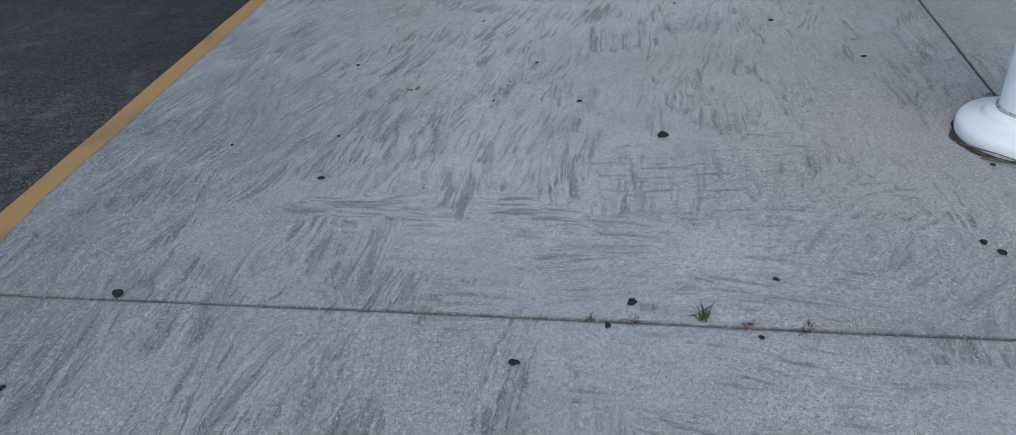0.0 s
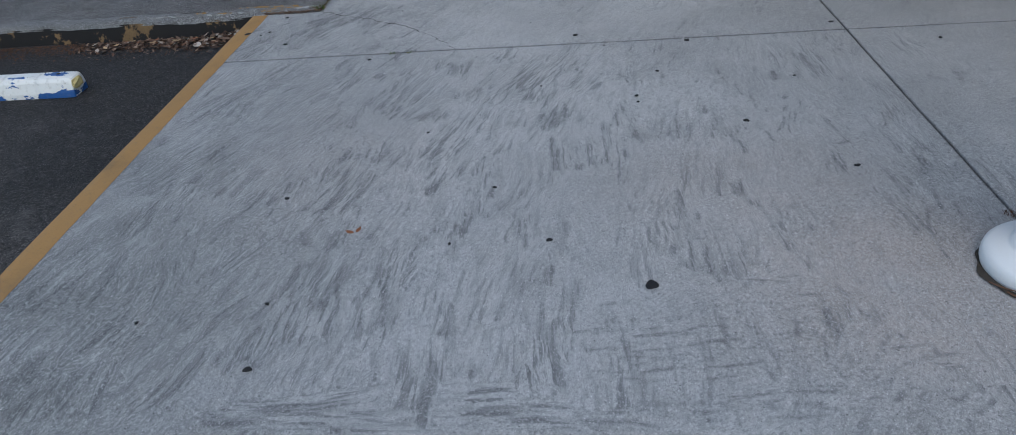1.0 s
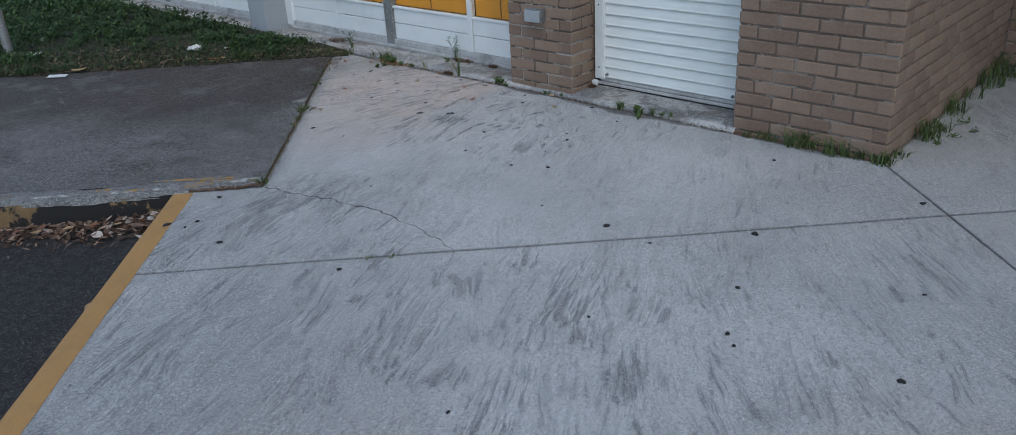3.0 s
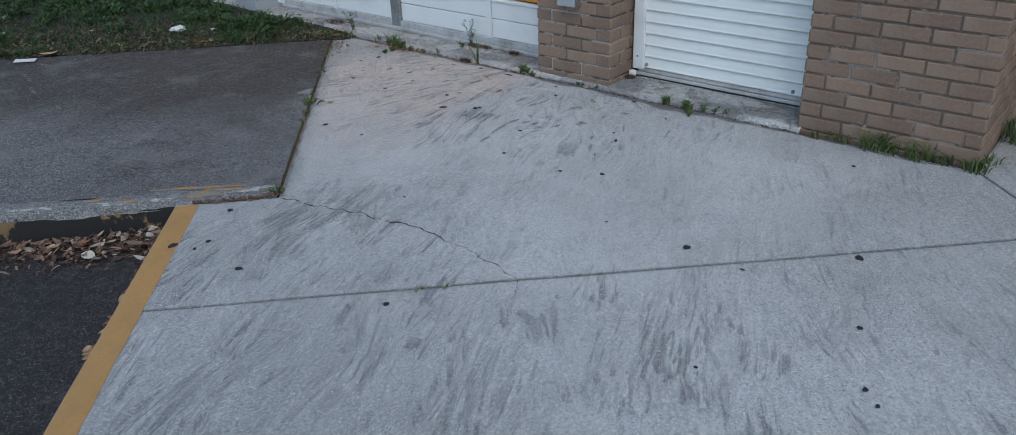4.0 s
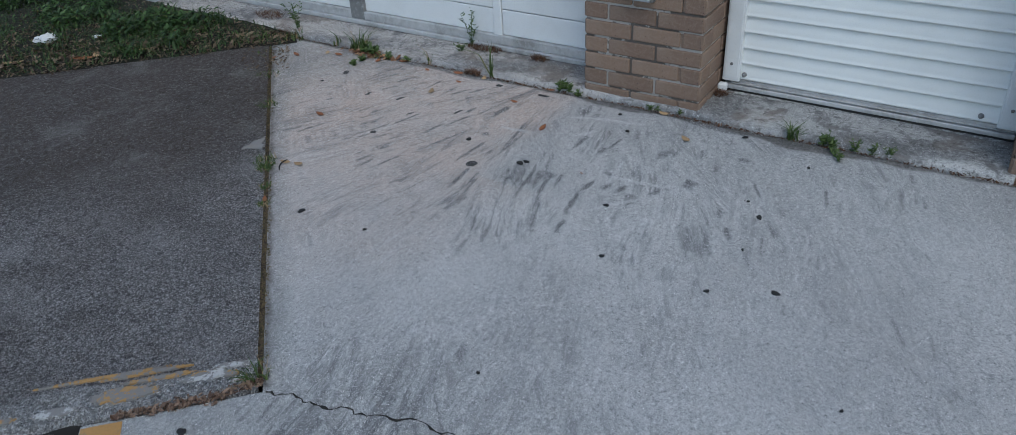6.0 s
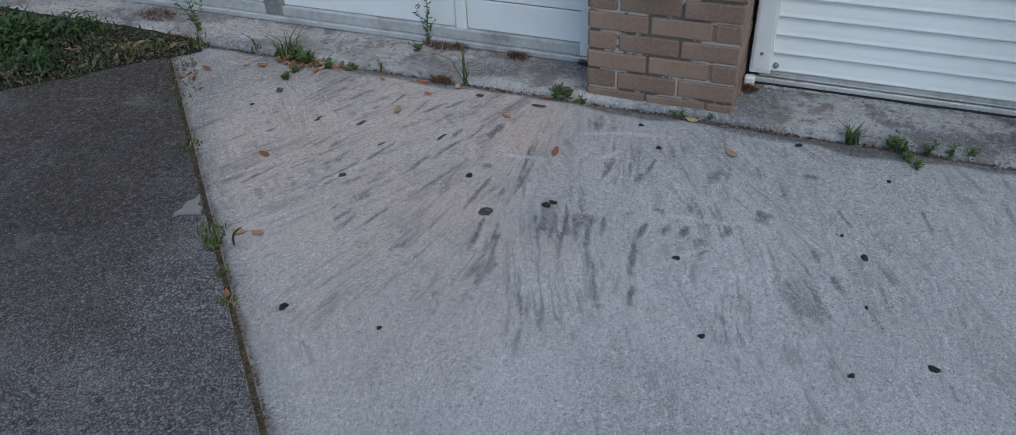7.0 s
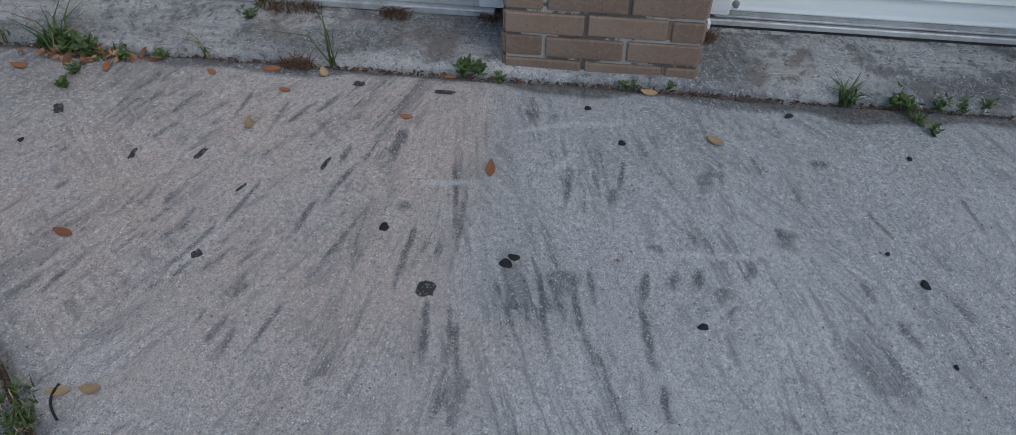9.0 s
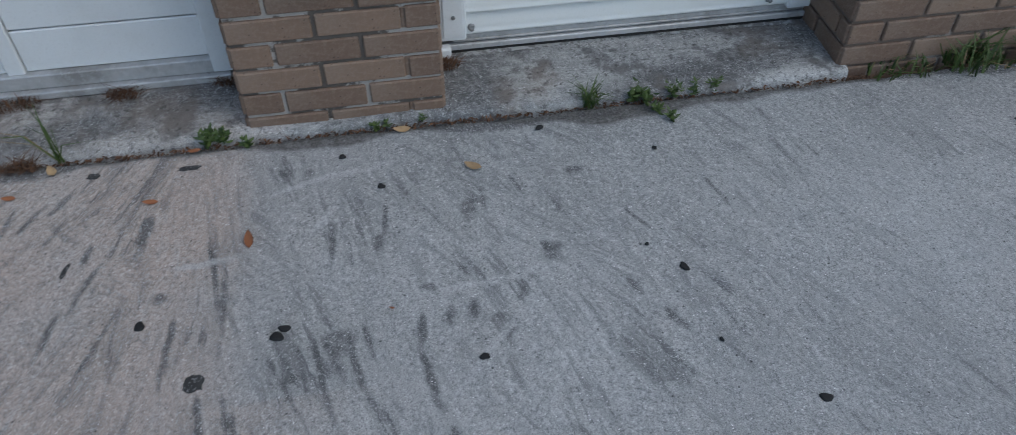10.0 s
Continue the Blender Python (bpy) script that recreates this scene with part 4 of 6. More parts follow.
# ---- white round column ----
def column():
    ob = empty("round_column", (4.025, 2.315, 0.0))
    tagged(ob, "white painted round column on a stepped round base", "column")
    base = [(0.192, 0.0), (0.200, 0.004), (0.203, 0.014), (0.203, 0.034), (0.200, 0.047), (0.193, 0.056), (0.182, 0.062), (0.160, 0.068), (0.140, 0.073), (0.133, 0.077), (0.130, 0.084), (0.125, 0.092), (0.115, 0.099), (0.094, 0.104)]
    smooth(part("base", lathe(base, 64), COLUMN, ob))
    smooth(part("shaft", lathe([(0.0875, 0.100), (0.0875, 1.3), (0.086, 2.4), (0.084, 3.0)], 56), COLUMN, ob))
    ring = lathe([(0.0965, 0.1035), (0.0955, 0.107), (0.092, 0.110), (0.088, 0.111)], 48)
    smooth(part("caulk_ring", ring, SILL, ob, "cracked caulk round the shaft"))
    part("base_seam", boxed(-0.197, -0.2045, -0.0012, 0.0012, 0.004, 0.055), BLACK, ob, "dark seam in the base").matrix_basis = pose(0, 0, 0, 0, 0, 72)
    vs, fs = [], []
    for i in range(90):
        a = 2 * math.pi * i / 90
        r0, r1 = 0.188, 0.212 + 0.010 * math.sin(a * 3) + 0.006 * math.sin(a * 11)
        vs += [(r0 * math.cos(a), r0 * math.sin(a), 0.006), (r1 * math.cos(a), r1 * math.sin(a), 0.0045)]
    fs = [(2 * i, 2 * i + 1, (2 * i + 3) % 180, (2 * i + 2) % 180) for i in range(90)]
    part("dirt_ring", mesh_of("dirt_ring", vs, fs), DARK_GAP, ob, "dark dirt round the base")

    for k, (r0, a0, a1, lift) in enumerate(((0.212, 165, 262, 0.006), (0.220, 178, 250, 0.010), (0.208, 150, 215, 0.016), (0.226, 205, 285, 0.005))):
        sv, sf, m = [], [], 26
        for i in range(m):
            f = i / (m - 1)
            a = radians(a0 + (a1 - a0) * f)
            r = r0 + 0.014 * math.sin(f * 3.1 + k) + 0.02 * f * f
            w = 0.0028 * (1 - 0.7 * f)
            for q in range(4):
                b = math.pi * q / 2
                sv.append(((r + w * math.cos(b)) * math.cos(a), (r + w * math.cos(b)) * math.sin(a), lift * math.sin(math.pi * f) + 0.005 + w * math.sin(b)))
        for i in range(m - 1):
            sf += [(4 * i + q, 4 * i + (q + 1) % 4, 4 * i + 4 + (q + 1) % 4, 4 * i + 4 + q) for q in range(4)]
        blade = part("grass_strand", mesh_of("grass_strand", sv, sf), WEED if k % 2 else NEEDLES)
        blade.matrix_basis = pose(4.025, 2.315, 0)
        tagged(blade, "long limp grass strand curled round the column base", "weed", group="strands round the column")


column()


rngp = random.Random(5)


# ---- painted line along the paving's edge ----
def painted_line():
    us = np.arange(-4.0, 7.44, 0.03)
    vs, fs = [], []
    for i, u in enumerate(us):
        w = 0.0025 * math.sin(u * 2.3) + 0.001 * math.sin(u * 17.1) + rngp.uniform(-0.0014, 0.0014)
        for v in (2.054 + w - 0.045 * min(max((3.95 - u) / 0.4, 0), 1), 2.08, 2.12, 2.150):
            x, y = to_xy(u, v)
            vs.append((x, y, float(paving_z(x, y)) + (0.0014 if v < 2.14 else 0.0006)))
        vs.append((*to_xy(u, 2.1565), -0.012))
        vs.append((*to_xy(u, 2.157), -0.05))
    for i in range(len(us) - 1):
        fs += [(6 * i + k, 6 * i + 6 + k, 6 * i + 7 + k, 6 * i + 1 + k) for k in range(5)]
    return mesh_of("edge_line", vs, fs)


line = part("edge_line", painted_line(), YELLOW)
tagged(smooth(line), "worn yellow painted line along the paving edge", "line", kind="structure")


# ---- raised asphalt pad and its kerb ----
def ribbon(prof, us_, wob=0.004, seed=0):
    """A strip swept along the kerb: prof of (u, z), along v."""
    vs, fs, n = [], [], len(prof)
    for i, v in enumerate(us_):
        w = wob * (math.sin(v * 9.1 + seed) + 0.6 * math.sin(v * 23.7) + 0.4 * math.sin(v * 61))
        vs += [(*to_xy(u + w, v), z + w * 0.5) for u, z in prof]
    for i in range(len(us_) - 1):
        fs += [(i * n + k, i * n + k + 1, (i + 1) * n + k + 1, (i + 1) * n + k) for k in range(n - 1)]
    return mesh_of("ribbon", vs, [f[::-1] for f in fs])


vline = np.arange(1.735, 11.0, 0.03)
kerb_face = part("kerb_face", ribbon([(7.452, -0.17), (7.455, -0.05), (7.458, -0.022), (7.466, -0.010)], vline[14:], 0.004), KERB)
tagged(smooth(kerb_face), "black kerb face with flaking ochre paint", "kerb", kind="structure")
kerb_top = part("kerb_top", ribbon([(7.456, -0.030), (7.460, -0.012), (7.468, -0.003), (7.482, 0.003), (7.52, 0.006), (7.55, 0.0065), (7.574, 0.004)], vline, 0.005), KERB_TOP)
tagged(smooth(kerb_top), "pale chipped kerb top with traces of yellow", "kerb", kind="structure")

us = np.arange(7.565, 9.99, 0.05)
vs = np.concatenate([np.arange(1.737, 4.5, 0.05), np.arange(4.5, 12, 0.2)])
U, V = np.meshgrid(us, vs)
X, Y = to_xy(U, V)
Z = 0.0025 + 0.003 * np.sin(X * 3.1) * np.sin(Y * 2.3) + 0.0015 * np.sin(X * 11 + Y * 7)
nv, nu = U.shape
ids = np.arange(nu * nv).reshape(nv, nu)
pad = part("asphalt_pad", mesh_of("asphalt_pad", np.stack([X, Y, Z], -1).reshape(-1, 3), np.stack([ids[:-1, :-1], ids[:-1, 1:], ids[1:, 1:], ids[1:, :-1]], -1).reshape(-1, 4)), ASPHALT_PAD)
soil_in = np.clip((U - 8.38) / 0.6 + 0.25 * np.sin(V * 3.1) + 0.15 * np.sin(V * 8.3 + U * 4), 0, 1.0)
pad.data.attributes.new("soil", "FLOAT", "POINT").data.foreach_set("value", soil_in.astype(np.float32).reshape(-1))
tagged(smooth(pad), "worn grey asphalt pad beside the concrete paving", "asphalt", kind="structure")

joint_soil = part("joint_soil", mesh_of("joint_soil", [(*to_xy(u, v), -0.004 + 0.002 * math.sin(u * 40)) for u in np.arange(7.5, 10.05, 0.02) for v in (1.715, 1.742)], [(2 * i, 2 * i + 2, 2 * i + 3, 2 * i + 1) for i in range(127)]), JOINT_SOIL)
tagged(joint_soil, "brown soil filling the joint beside the asphalt", "soil", kind="structure")

# ---- lawn ----
us = np.arange(9.95, 22, 0.10)
vs = np.arange(1.6, 12, 0.10)
U, V = np.meshgrid(us, vs)
X, Y = to_xy(U, V)
Z = -0.006 + 0.04 * np.clip((U - 9.95) / 0.35, 0, 1) + 0.012 * np.sin(X * 4.1) * np.sin(Y * 3.7)
ok = (X < 5.96)
nv, nu = U.shape
ids = np.arange(nu * nv).reshape(nv, nu)
quads = np.stack([ids[:-1, :-1], ids[:-1, 1:], ids[1:, 1:], ids[1:, :-1]], -1).reshape(-1, 4)
quads = quads[ok[1:, :-1].reshape(-1)]
lawn = part("lawn_ground", mesh_of("lawn_ground", np.stack([np.minimum(X, 5.968), Y, Z], -1).reshape(-1, 3), quads), SOIL)
tagged(smooth(lawn), "dark soil under patchy lawn", "soil", kind="structure")


def blades(n, place, height, width, lean, seed):
    """Verts and faces of n bent tapered blades; place(rng, n) gives x, y, z, scale."""
    g = np.random.default_rng(seed)
    x, y, z, s = place(g, n)
    n = len(x)
    a, w = g.uniform(0, 2 * np.pi, n), width * g.uniform(0.6, 1.3, n)
    h = height * s * g.uniform(0.5, 1.2, n)
    le = lean * h * g.uniform(0.2, 1.2, n)
    b = a + np.pi / 2 + g.normal(0, 0.4, n)
    rows_ = []
    for f, ww, up in ((0, 1.0, 0.0), (0.5, 0.8, 0.6), (1.0, 0.12, 1.0)):
        cx, cy, cz = x + np.cos(b) * le * f * f, y + np.sin(b) * le * f * f, z + h * (up - 0.15 * f * f)
        for sgn in (-1, 1):
            rows_.append(np.stack([cx + sgn * np.cos(a) * w * ww / 2, cy + sgn * np.sin(a) * w * ww / 2, cz], -1))
    vs_ = np.stack(rows_, 1).reshape(-1, 3)
    k = np.arange(n)[:, None] * 6
    fs_ = np.concatenate([k + np.array([[0, 1, 3, 2]]), k + np.array([[2, 3, 5, 4]])])
    return vs_, fs_


def lawn_place(g, n):
    u, v = 9.93 + 5.5 * g.random(n) ** 1.3, g.uniform(1.62, 7.5, n)
    x, y = to_xy(u, v)
    clump = np.sin(x * 7.3 + 1.7 * np.sin(y * 5.1)) * np.sin(y * 6.9 + 1.3 * np.sin(x * 4.3)) + 0.6 * np.sin(x * 17 + y * 3) * np.sin(y * 15 - x * 5)
    dens = 0.42 + 0.55 * clump + 0.25 * (u - 9.95) + 1.1 * np.exp(-((x - 5.72) ** 2 + (y - 8.78) ** 2) / 0.05) + 1.0 * np.exp(-((x - 5.85) ** 2 + (y - 9.45) ** 2) / 0.08) + 0.8 * np.exp(-((x - 4.62) ** 2 + (y - 9.92) ** 2) / 0.06)
    dens -= 1.2 * np.exp(-((x - 4.93) ** 2 + (y - 9.9) ** 2) / 0.06) + 0.9 * np.exp(-((x - 5.05) ** 2 + (y - 9.45) ** 2) / 0.03)
    dens -= 1.5 * np.clip((10.32 - u) / 0.2, 0, 1) * np.clip((2.25 - v) / 0.25, 0, 1)
    m = (x < 5.93) & (g.random(n) < np.clip(dens, 0.06, 1)) & (u > 9.99 + 0.05 * np.sin(v * 9) + 0.03 * np.sin(v * 31))
    x, y, u = x[m], y[m], u[m]
    return x, y, np.full(len(x), 0.02), np.clip(0.45 + (u - 9.95) * 0.55 + 0.75 * clump[m] + 0.8 * np.exp(-((x - 5.75) ** 2 + (y - 8.8) ** 2) / 0.06), 0.25, 1.7)


bv, bf = blades(60000, lawn_place, 0.055, 0.008, 1.1, 3)
lawn_grass = part("grass", mesh_of("grass", bv, bf), GRASS)
tagged(lawn_grass, "patchy dark green grass of the lawn", "grass", kind="stuff")


def leaflets(n, place, size, seed, tilt=0.6):
    """Small oval leaves lying at all angles."""
    g = np.random.default_rng(seed)
    x, y, z, s = place(g, n)
    n = len(x)
    a, t = g.uniform(0, 2 * np.pi, n), g.normal(0, tilt, n)
    L, W = size * s * g.uniform(0.6, 1.3, n), size * s * g.uniform(0.3, 0.6, n)
    shape = ((-0.5, 0, 0), (-0.2, 0.42, 0.08), (0.2, 0.45, 0.08), (0.5, 0, -0.03), (0.2, -0.45, 0.08), (-0.2, -0.42, 0.08))
    rows_ = []
    for p, q, r in shape:
        lx, ly, lz = p * L, q * W, r * L + p * L * np.sin(t) + q * W * 0.5 * np.sin(t * 1.7)
        rows_.append(np.stack([x + lx * np.cos(a) - ly * np.sin(a), y + lx * np.sin(a) + ly * np.cos(a), z + lz], -1))
    vs_ = np.stack(rows_, 1).reshape(-1, 3)
    k = np.arange(n)[:, None] * 6
    return vs_, np.concatenate([k + np.array([[0, 1, 2, 3]]), k + np.array([[0, 3, 4, 5]])])


def clover_place(g, n):
    x, y, z, s = lawn_place(g, n)
    return x, y, 0.025 + 0.06 * g.random(len(x)) * s, s


bv, bf = leaflets(110000, clover_place, 0.022, 4)
clover = part("clover", mesh_of("clover", bv, bf), CLOVER)
tagged(clover, "low dark green clover among the grass", "clover", kind="stuff")


def lawn_edge(g, n):
    v = g.uniform(1.62, 6.0, n)
    u = 9.99 + np.abs(g.normal(0, 0.22, n)) * (0.4 + 0.6 * np.sin(v * 5.3) ** 2) + 0.03 * np.sin(v * 9)
    x, y = to_xy(u, v)
    m = (x < 5.93) & (u > 9.88)
    return x[m], y[m], 0.008 + np.clip((u[m] - 9.95) * 0.09, 0, 0.035) + 0.012 * g.random(m.sum()), g.uniform(0.4, 1.5, m.sum())


bv, bf = leaflets(800, lawn_edge, 0.036, 5, 0.35)
edge_litter = part("lawn_leaf_litter", mesh_of("lawn_leaf_litter", bv, bf), LAWN_LITTER)
tagged(edge_litter, "dry fallen leaves along the lawn edge", "leaf litter", kind="stuff")


def lawn_crumbs(g, n):
    v = g.uniform(1.62, 7.0, n)
    u = 9.945 + np.abs(g.normal(0, 0.42, n)) + 0.02 * np.sin(v * 11)
    x, y = to_xy(u, v)
    m = (x < 5.94)
    return x[m], y[m], 0.004 + np.clip((u[m] - 9.95) * 0.11, 0, 0.038) + 0.008 * g.random(m.sum()), g.uniform(0.4, 1.5, m.sum())


bv, bf = leaflets(14000, lawn_crumbs, 0.016, 6, 0.5)
tagged(part("lawn_crumbs", mesh_of("lawn_crumbs", bv, bf), LAWN_LITTER), "brown leaf crumbs and dry bits at the lawn edge", "debris", kind="stuff")
bv, bf = blades(9000, lawn_crumbs, 0.03, 0.005, 1.4, 7)
tagged(part("thin_grass", mesh_of("thin_grass", bv, bf), GRASS), "thin short grass at the lawn edge", "grass", kind="stuff")


# ---- galvanised post in the lawn ----
def sign_post():
    ob = empty("metal_post", (4.36, 10.62, 0.02))
    tagged(ob, "grey galvanised steel post in the lawn", "post")
    smooth(part("tube", lathe([(0.036, -0.15), (0.036, 2.2)], 20), GALV, ob))
    part("collar", lathe([(0.05, -0.03), (0.05, 0.015), (0.038, 0.03)], 20), SILL, ob)
    part("cap", lathe([(0.039, 2.195), (0.039, 2.22), (0.02, 2.235)], 20), GALV, ob)


sign_post()


# ---- wheel stop ----
def wheel_stop():
    ob = empty("wheel_stop", (*to_xy(6.622, 2.905), LOT_Z + 0.002), 135)
    tagged(ob, "white concrete wheel stop with flaking blue paint", "wheel stop")
    length, half = 1.83, [(-0.078, 0.0), (-0.078, 0.028), (-0.066, 0.085), (-0.052, 0.104), (-0.03, 0.111), (0.03, 0.111), (0.052, 0.104), (0.066, 0.085), (0.078, 0.028), (0.078, 0.0)]
    xs = [0.0, 0.006, 0.02, 0.05]
    x = 0.2
    while x < length - 0.06:
        xs += [x - 0.012, x - 0.004, x + 0.004, x + 0.012]
        x += 0.2
    xs += [length - 0.05, length - 0.02, length - 0.006, length]
    vs, fs, n = [], [], len(half)
    for x in xs:
        e = min(x, length - x)
        k = 0.86 if e < 0.003 else 0.93 if e < 0.01 else 0.98 if e < 0.03 else 1.0
        groove = 0.955 if any(abs(x - g * 0.2) < 0.006 for g in range(1, 9)) else 1.0
        vs += [(x, y * k * groove, z * (k if z > 0.05 else 1) * groove) for y, z in half]
    for i in range(len(xs) - 1):
        fs += [(i * n + k, (i + 1) * n + k, (i + 1) * n + k + 1, i * n + k + 1) for k in range(n - 1)]
    fs += [tuple(range(n)), tuple(reversed(range(len(vs) - n, len(vs))))]
    part("body", mesh_of("body", vs, fs), STOP, ob)
    bm = bmesh.new()
    bmesh.ops.create_icosphere(bm, subdivisions=2, radius=0.034, matrix=pose(-0.004, 0.02, 0.070) @ Matrix.Diagonal((0.5, 1.5, 0.9, 1)))
    for v in bm.verts:
        v.co += Vector((rngp.uniform(-0.004, 0.004), rngp.uniform(-0.006, 0.006), rngp.uniform(-0.006, 0.006)))
    part("broken_end", bm, TAN_CHIP, ob, "broken yellowish end")
    part("pin", lathe([(0.011, 0.0), (0.011, 0.004), (0.006, 0.005)], 12), BLACK, ob, "dark steel pin").matrix_basis = pose(0.10, 0.0, 0.110)


wheel_stop()


# ---- weeds ----
def grass_tuft(name, x, y, z, n, height, width, spread, seed, label, dry=0):
    def place(g, m):
        r, a = spread * np.sqrt(g.random(m)), g.uniform(0, 2 * np.pi, m)
        return r * np.cos(a), r * np.sin(a), np.zeros(m), np.ones(m)
    ob = empty(name, (x, y, z))
    tagged(ob, label, "weed", group="weeds in the joints")
    bv, bf = blades(n, place, height, width, 1.1, seed)
    part("foliage", mesh_of(name, bv, bf), WEED, ob)["kind"] = "stuff"
    if dry:
        bv, bf = blades(dry, place, height * 0.8, width * 0.7, 1.6, seed + 50)
        part("dry_grass", mesh_of("dry_grass", bv, bf), STRAW, ob, "dry straw blades")["kind"] = "stuff"
    return ob


def leafy_weed(x, y, z, stems, height, leaf, seed, label, lean=0.5):
    """Thin stems with small oval leaves in pairs."""
    g = random.Random(seed)
    sv, sf, lv, lf = [], [], [], []
    for _ in range(stems):
        a, h = g.uniform(0, 2 * math.pi), height * g.uniform(0.55, 1.1)
        le = lean * h * g.uniform(0.3, 1.3)
        k = len(sv)
        pts = []
        for i in range(5):
            f = i / 4
            pts.append(Vector((math.cos(a) * le * f ** 1.4, math.sin(a) * le * f ** 1.4, h * f * (1 - 0.25 * f * lean))))
        for p in pts:
            for q in range(3):
                b = 2 * math.pi * q / 3
                sv.append((p.x + 0.0012 * math.cos(b), p.y + 0.0012 * math.sin(b), p.z))
        for i in range(4):
            sf += [(k + 3 * i + q, k + 3 * i + (q + 1) % 3, k + 3 * i + 3 + (q + 1) % 3, k + 3 * i + 3 + q) for q in range(3)]
        m = 4 + int(h / 0.018)
        for i in range(m):
            f = (i + 1) / m
            p = Vector((math.cos(a) * le * f ** 1.4, math.sin(a) * le * f ** 1.4, h * f * (1 - 0.25 * f * lean)))
            b, t = g.uniform(0, 2 * math.pi), g.uniform(-0.2, 0.7)
            L, W = leaf * g.uniform(0.7, 1.2), leaf * g.uniform(0.38, 0.55)
            d, s = Vector((math.cos(b) * math.cos(t), math.sin(b) * math.cos(t), math.sin(t))), Vector((-math.sin(b), math.cos(b), 0))
            u = d.cross(s)
            j = len(lv)
            for c1, c2, c3 in ((0, 0, 0), (0.35, 0.5, 0.1), (0.7, 0.4, 0.08), (1, 0, -0.12), (0.7, -0.4, 0.08), (0.35, -0.5, 0.1)):
                lv.append(tuple(p + d * (L * c1) + s * (W * c2) - u * (L * c3)))
            lf += [(j, j + 1, j + 2, j + 3), (j, j + 3, j + 4, j + 5)]
    ob = empty("weed", (x, y, z))
    tagged(ob, label, "weed", group="weeds in the joints")
    part("stem", mesh_of("stem", sv, sf), WEED, ob)["kind"] = "stuff"
    part("foliage", mesh_of("foliage", lv, lf), WEED, ob)["kind"] = "stuff"
    return ob


T1, T2 = "green grass tuft in the joint by the sill", "leafy green weed growing from the pavement joint"
grass_tuft("grass_tuft", 5.972, 5.722, -0.005, 46, 0.062, 0.0065, 0.022, 11, T1)
for i, (x, y, st, h, lf) in enumerate(((5.962, 5.61, 7, 0.06, 0.021), (5.95, 5.575, 6, 0.045, 0.022), (5.965, 5.50, 5, 0.05, 0.018), (5.968, 5.44, 4, 0.035, 0.018), (5.972, 5.39, 4, 0.05, 0.016), (5.875, 5.533, 5, 0.03, 0.018), (5.91, 5.56, 4, 0.025, 0.02),
                                   (5.972, 6.70, 6, 0.055, 0.024), (5.972, 6.66, 5, 0.05, 0.024), (5.95, 6.60, 5, 0.03, 0.018), (5.963, 6.285, 4, 0.025, 0.016), (5.97, 6.255, 3, 0.022, 0.014), (5.973, 6.165, 4, 0.022, 0.014),
                                   (5.80, 7.705, 6, 0.03, 0.022), (5.86, 7.70, 6, 0.03, 0.02), (5.955, 7.76, 16, 0.05, 0.026), (5.945, 7.70, 14, 0.045, 0.026), (5.96, 7.83, 9, 0.045, 0.024), (5.93, 7.60, 6, 0.035, 0.02), (5.95, 7.50, 5, 0.03, 0.02))):
    leafy_weed(x, y, 0.0, st, h, lf, 20 + i, T2)
# tufts along the sill and the lawn's corner
for i, (x, y, n, h, sp, dry) in enumerate(((5.965, 7.80, 34, 0.10, 0.035, 10), (5.95, 7.68, 26, 0.035, 0.05, 8), (5.94, 8.22, 22, 0.05, 0.05, 14), (5.88, 8.36, 34, 0.05, 0.08, 30), (5.80, 8.42, 26, 0.045, 0.08, 30), (5.97, 7.95, 10, 0.07, 0.02, 2))):
    grass_tuft("grass_tuft", x, y, 0.0, n, h, 0.006, sp, 60 + i, "dark green grass tuft at the foot of the sill", dry)
# long bent stalks
grass_tuft("grass_tuft", 5.968, 7.045, 0.0, 9, 0.16, 0.006, 0.008, 81, "few long bent grass blades in the joint", 2)
grass_tuft("grass_tuft", 5.965, 7.385, 0.0, 5, 0.09, 0.005, 0.008, 82, "few thin grass blades in the joint", 3)
leafy_weed(6.12, 7.31, 0.022, 6, 0.05, 0.018, 83, "small leafy weed growing from the sill", 0.8)
leafy_weed(6.19, 7.30, 0.024, 4, 0.17, 0.02, 84, "tall leafy weed against the shop front", 0.25)
leafy_weed(6.02, 8.27, 0.02, 5, 0.16, 0.022, 85, "tall leafy weed at the sill", 0.3)
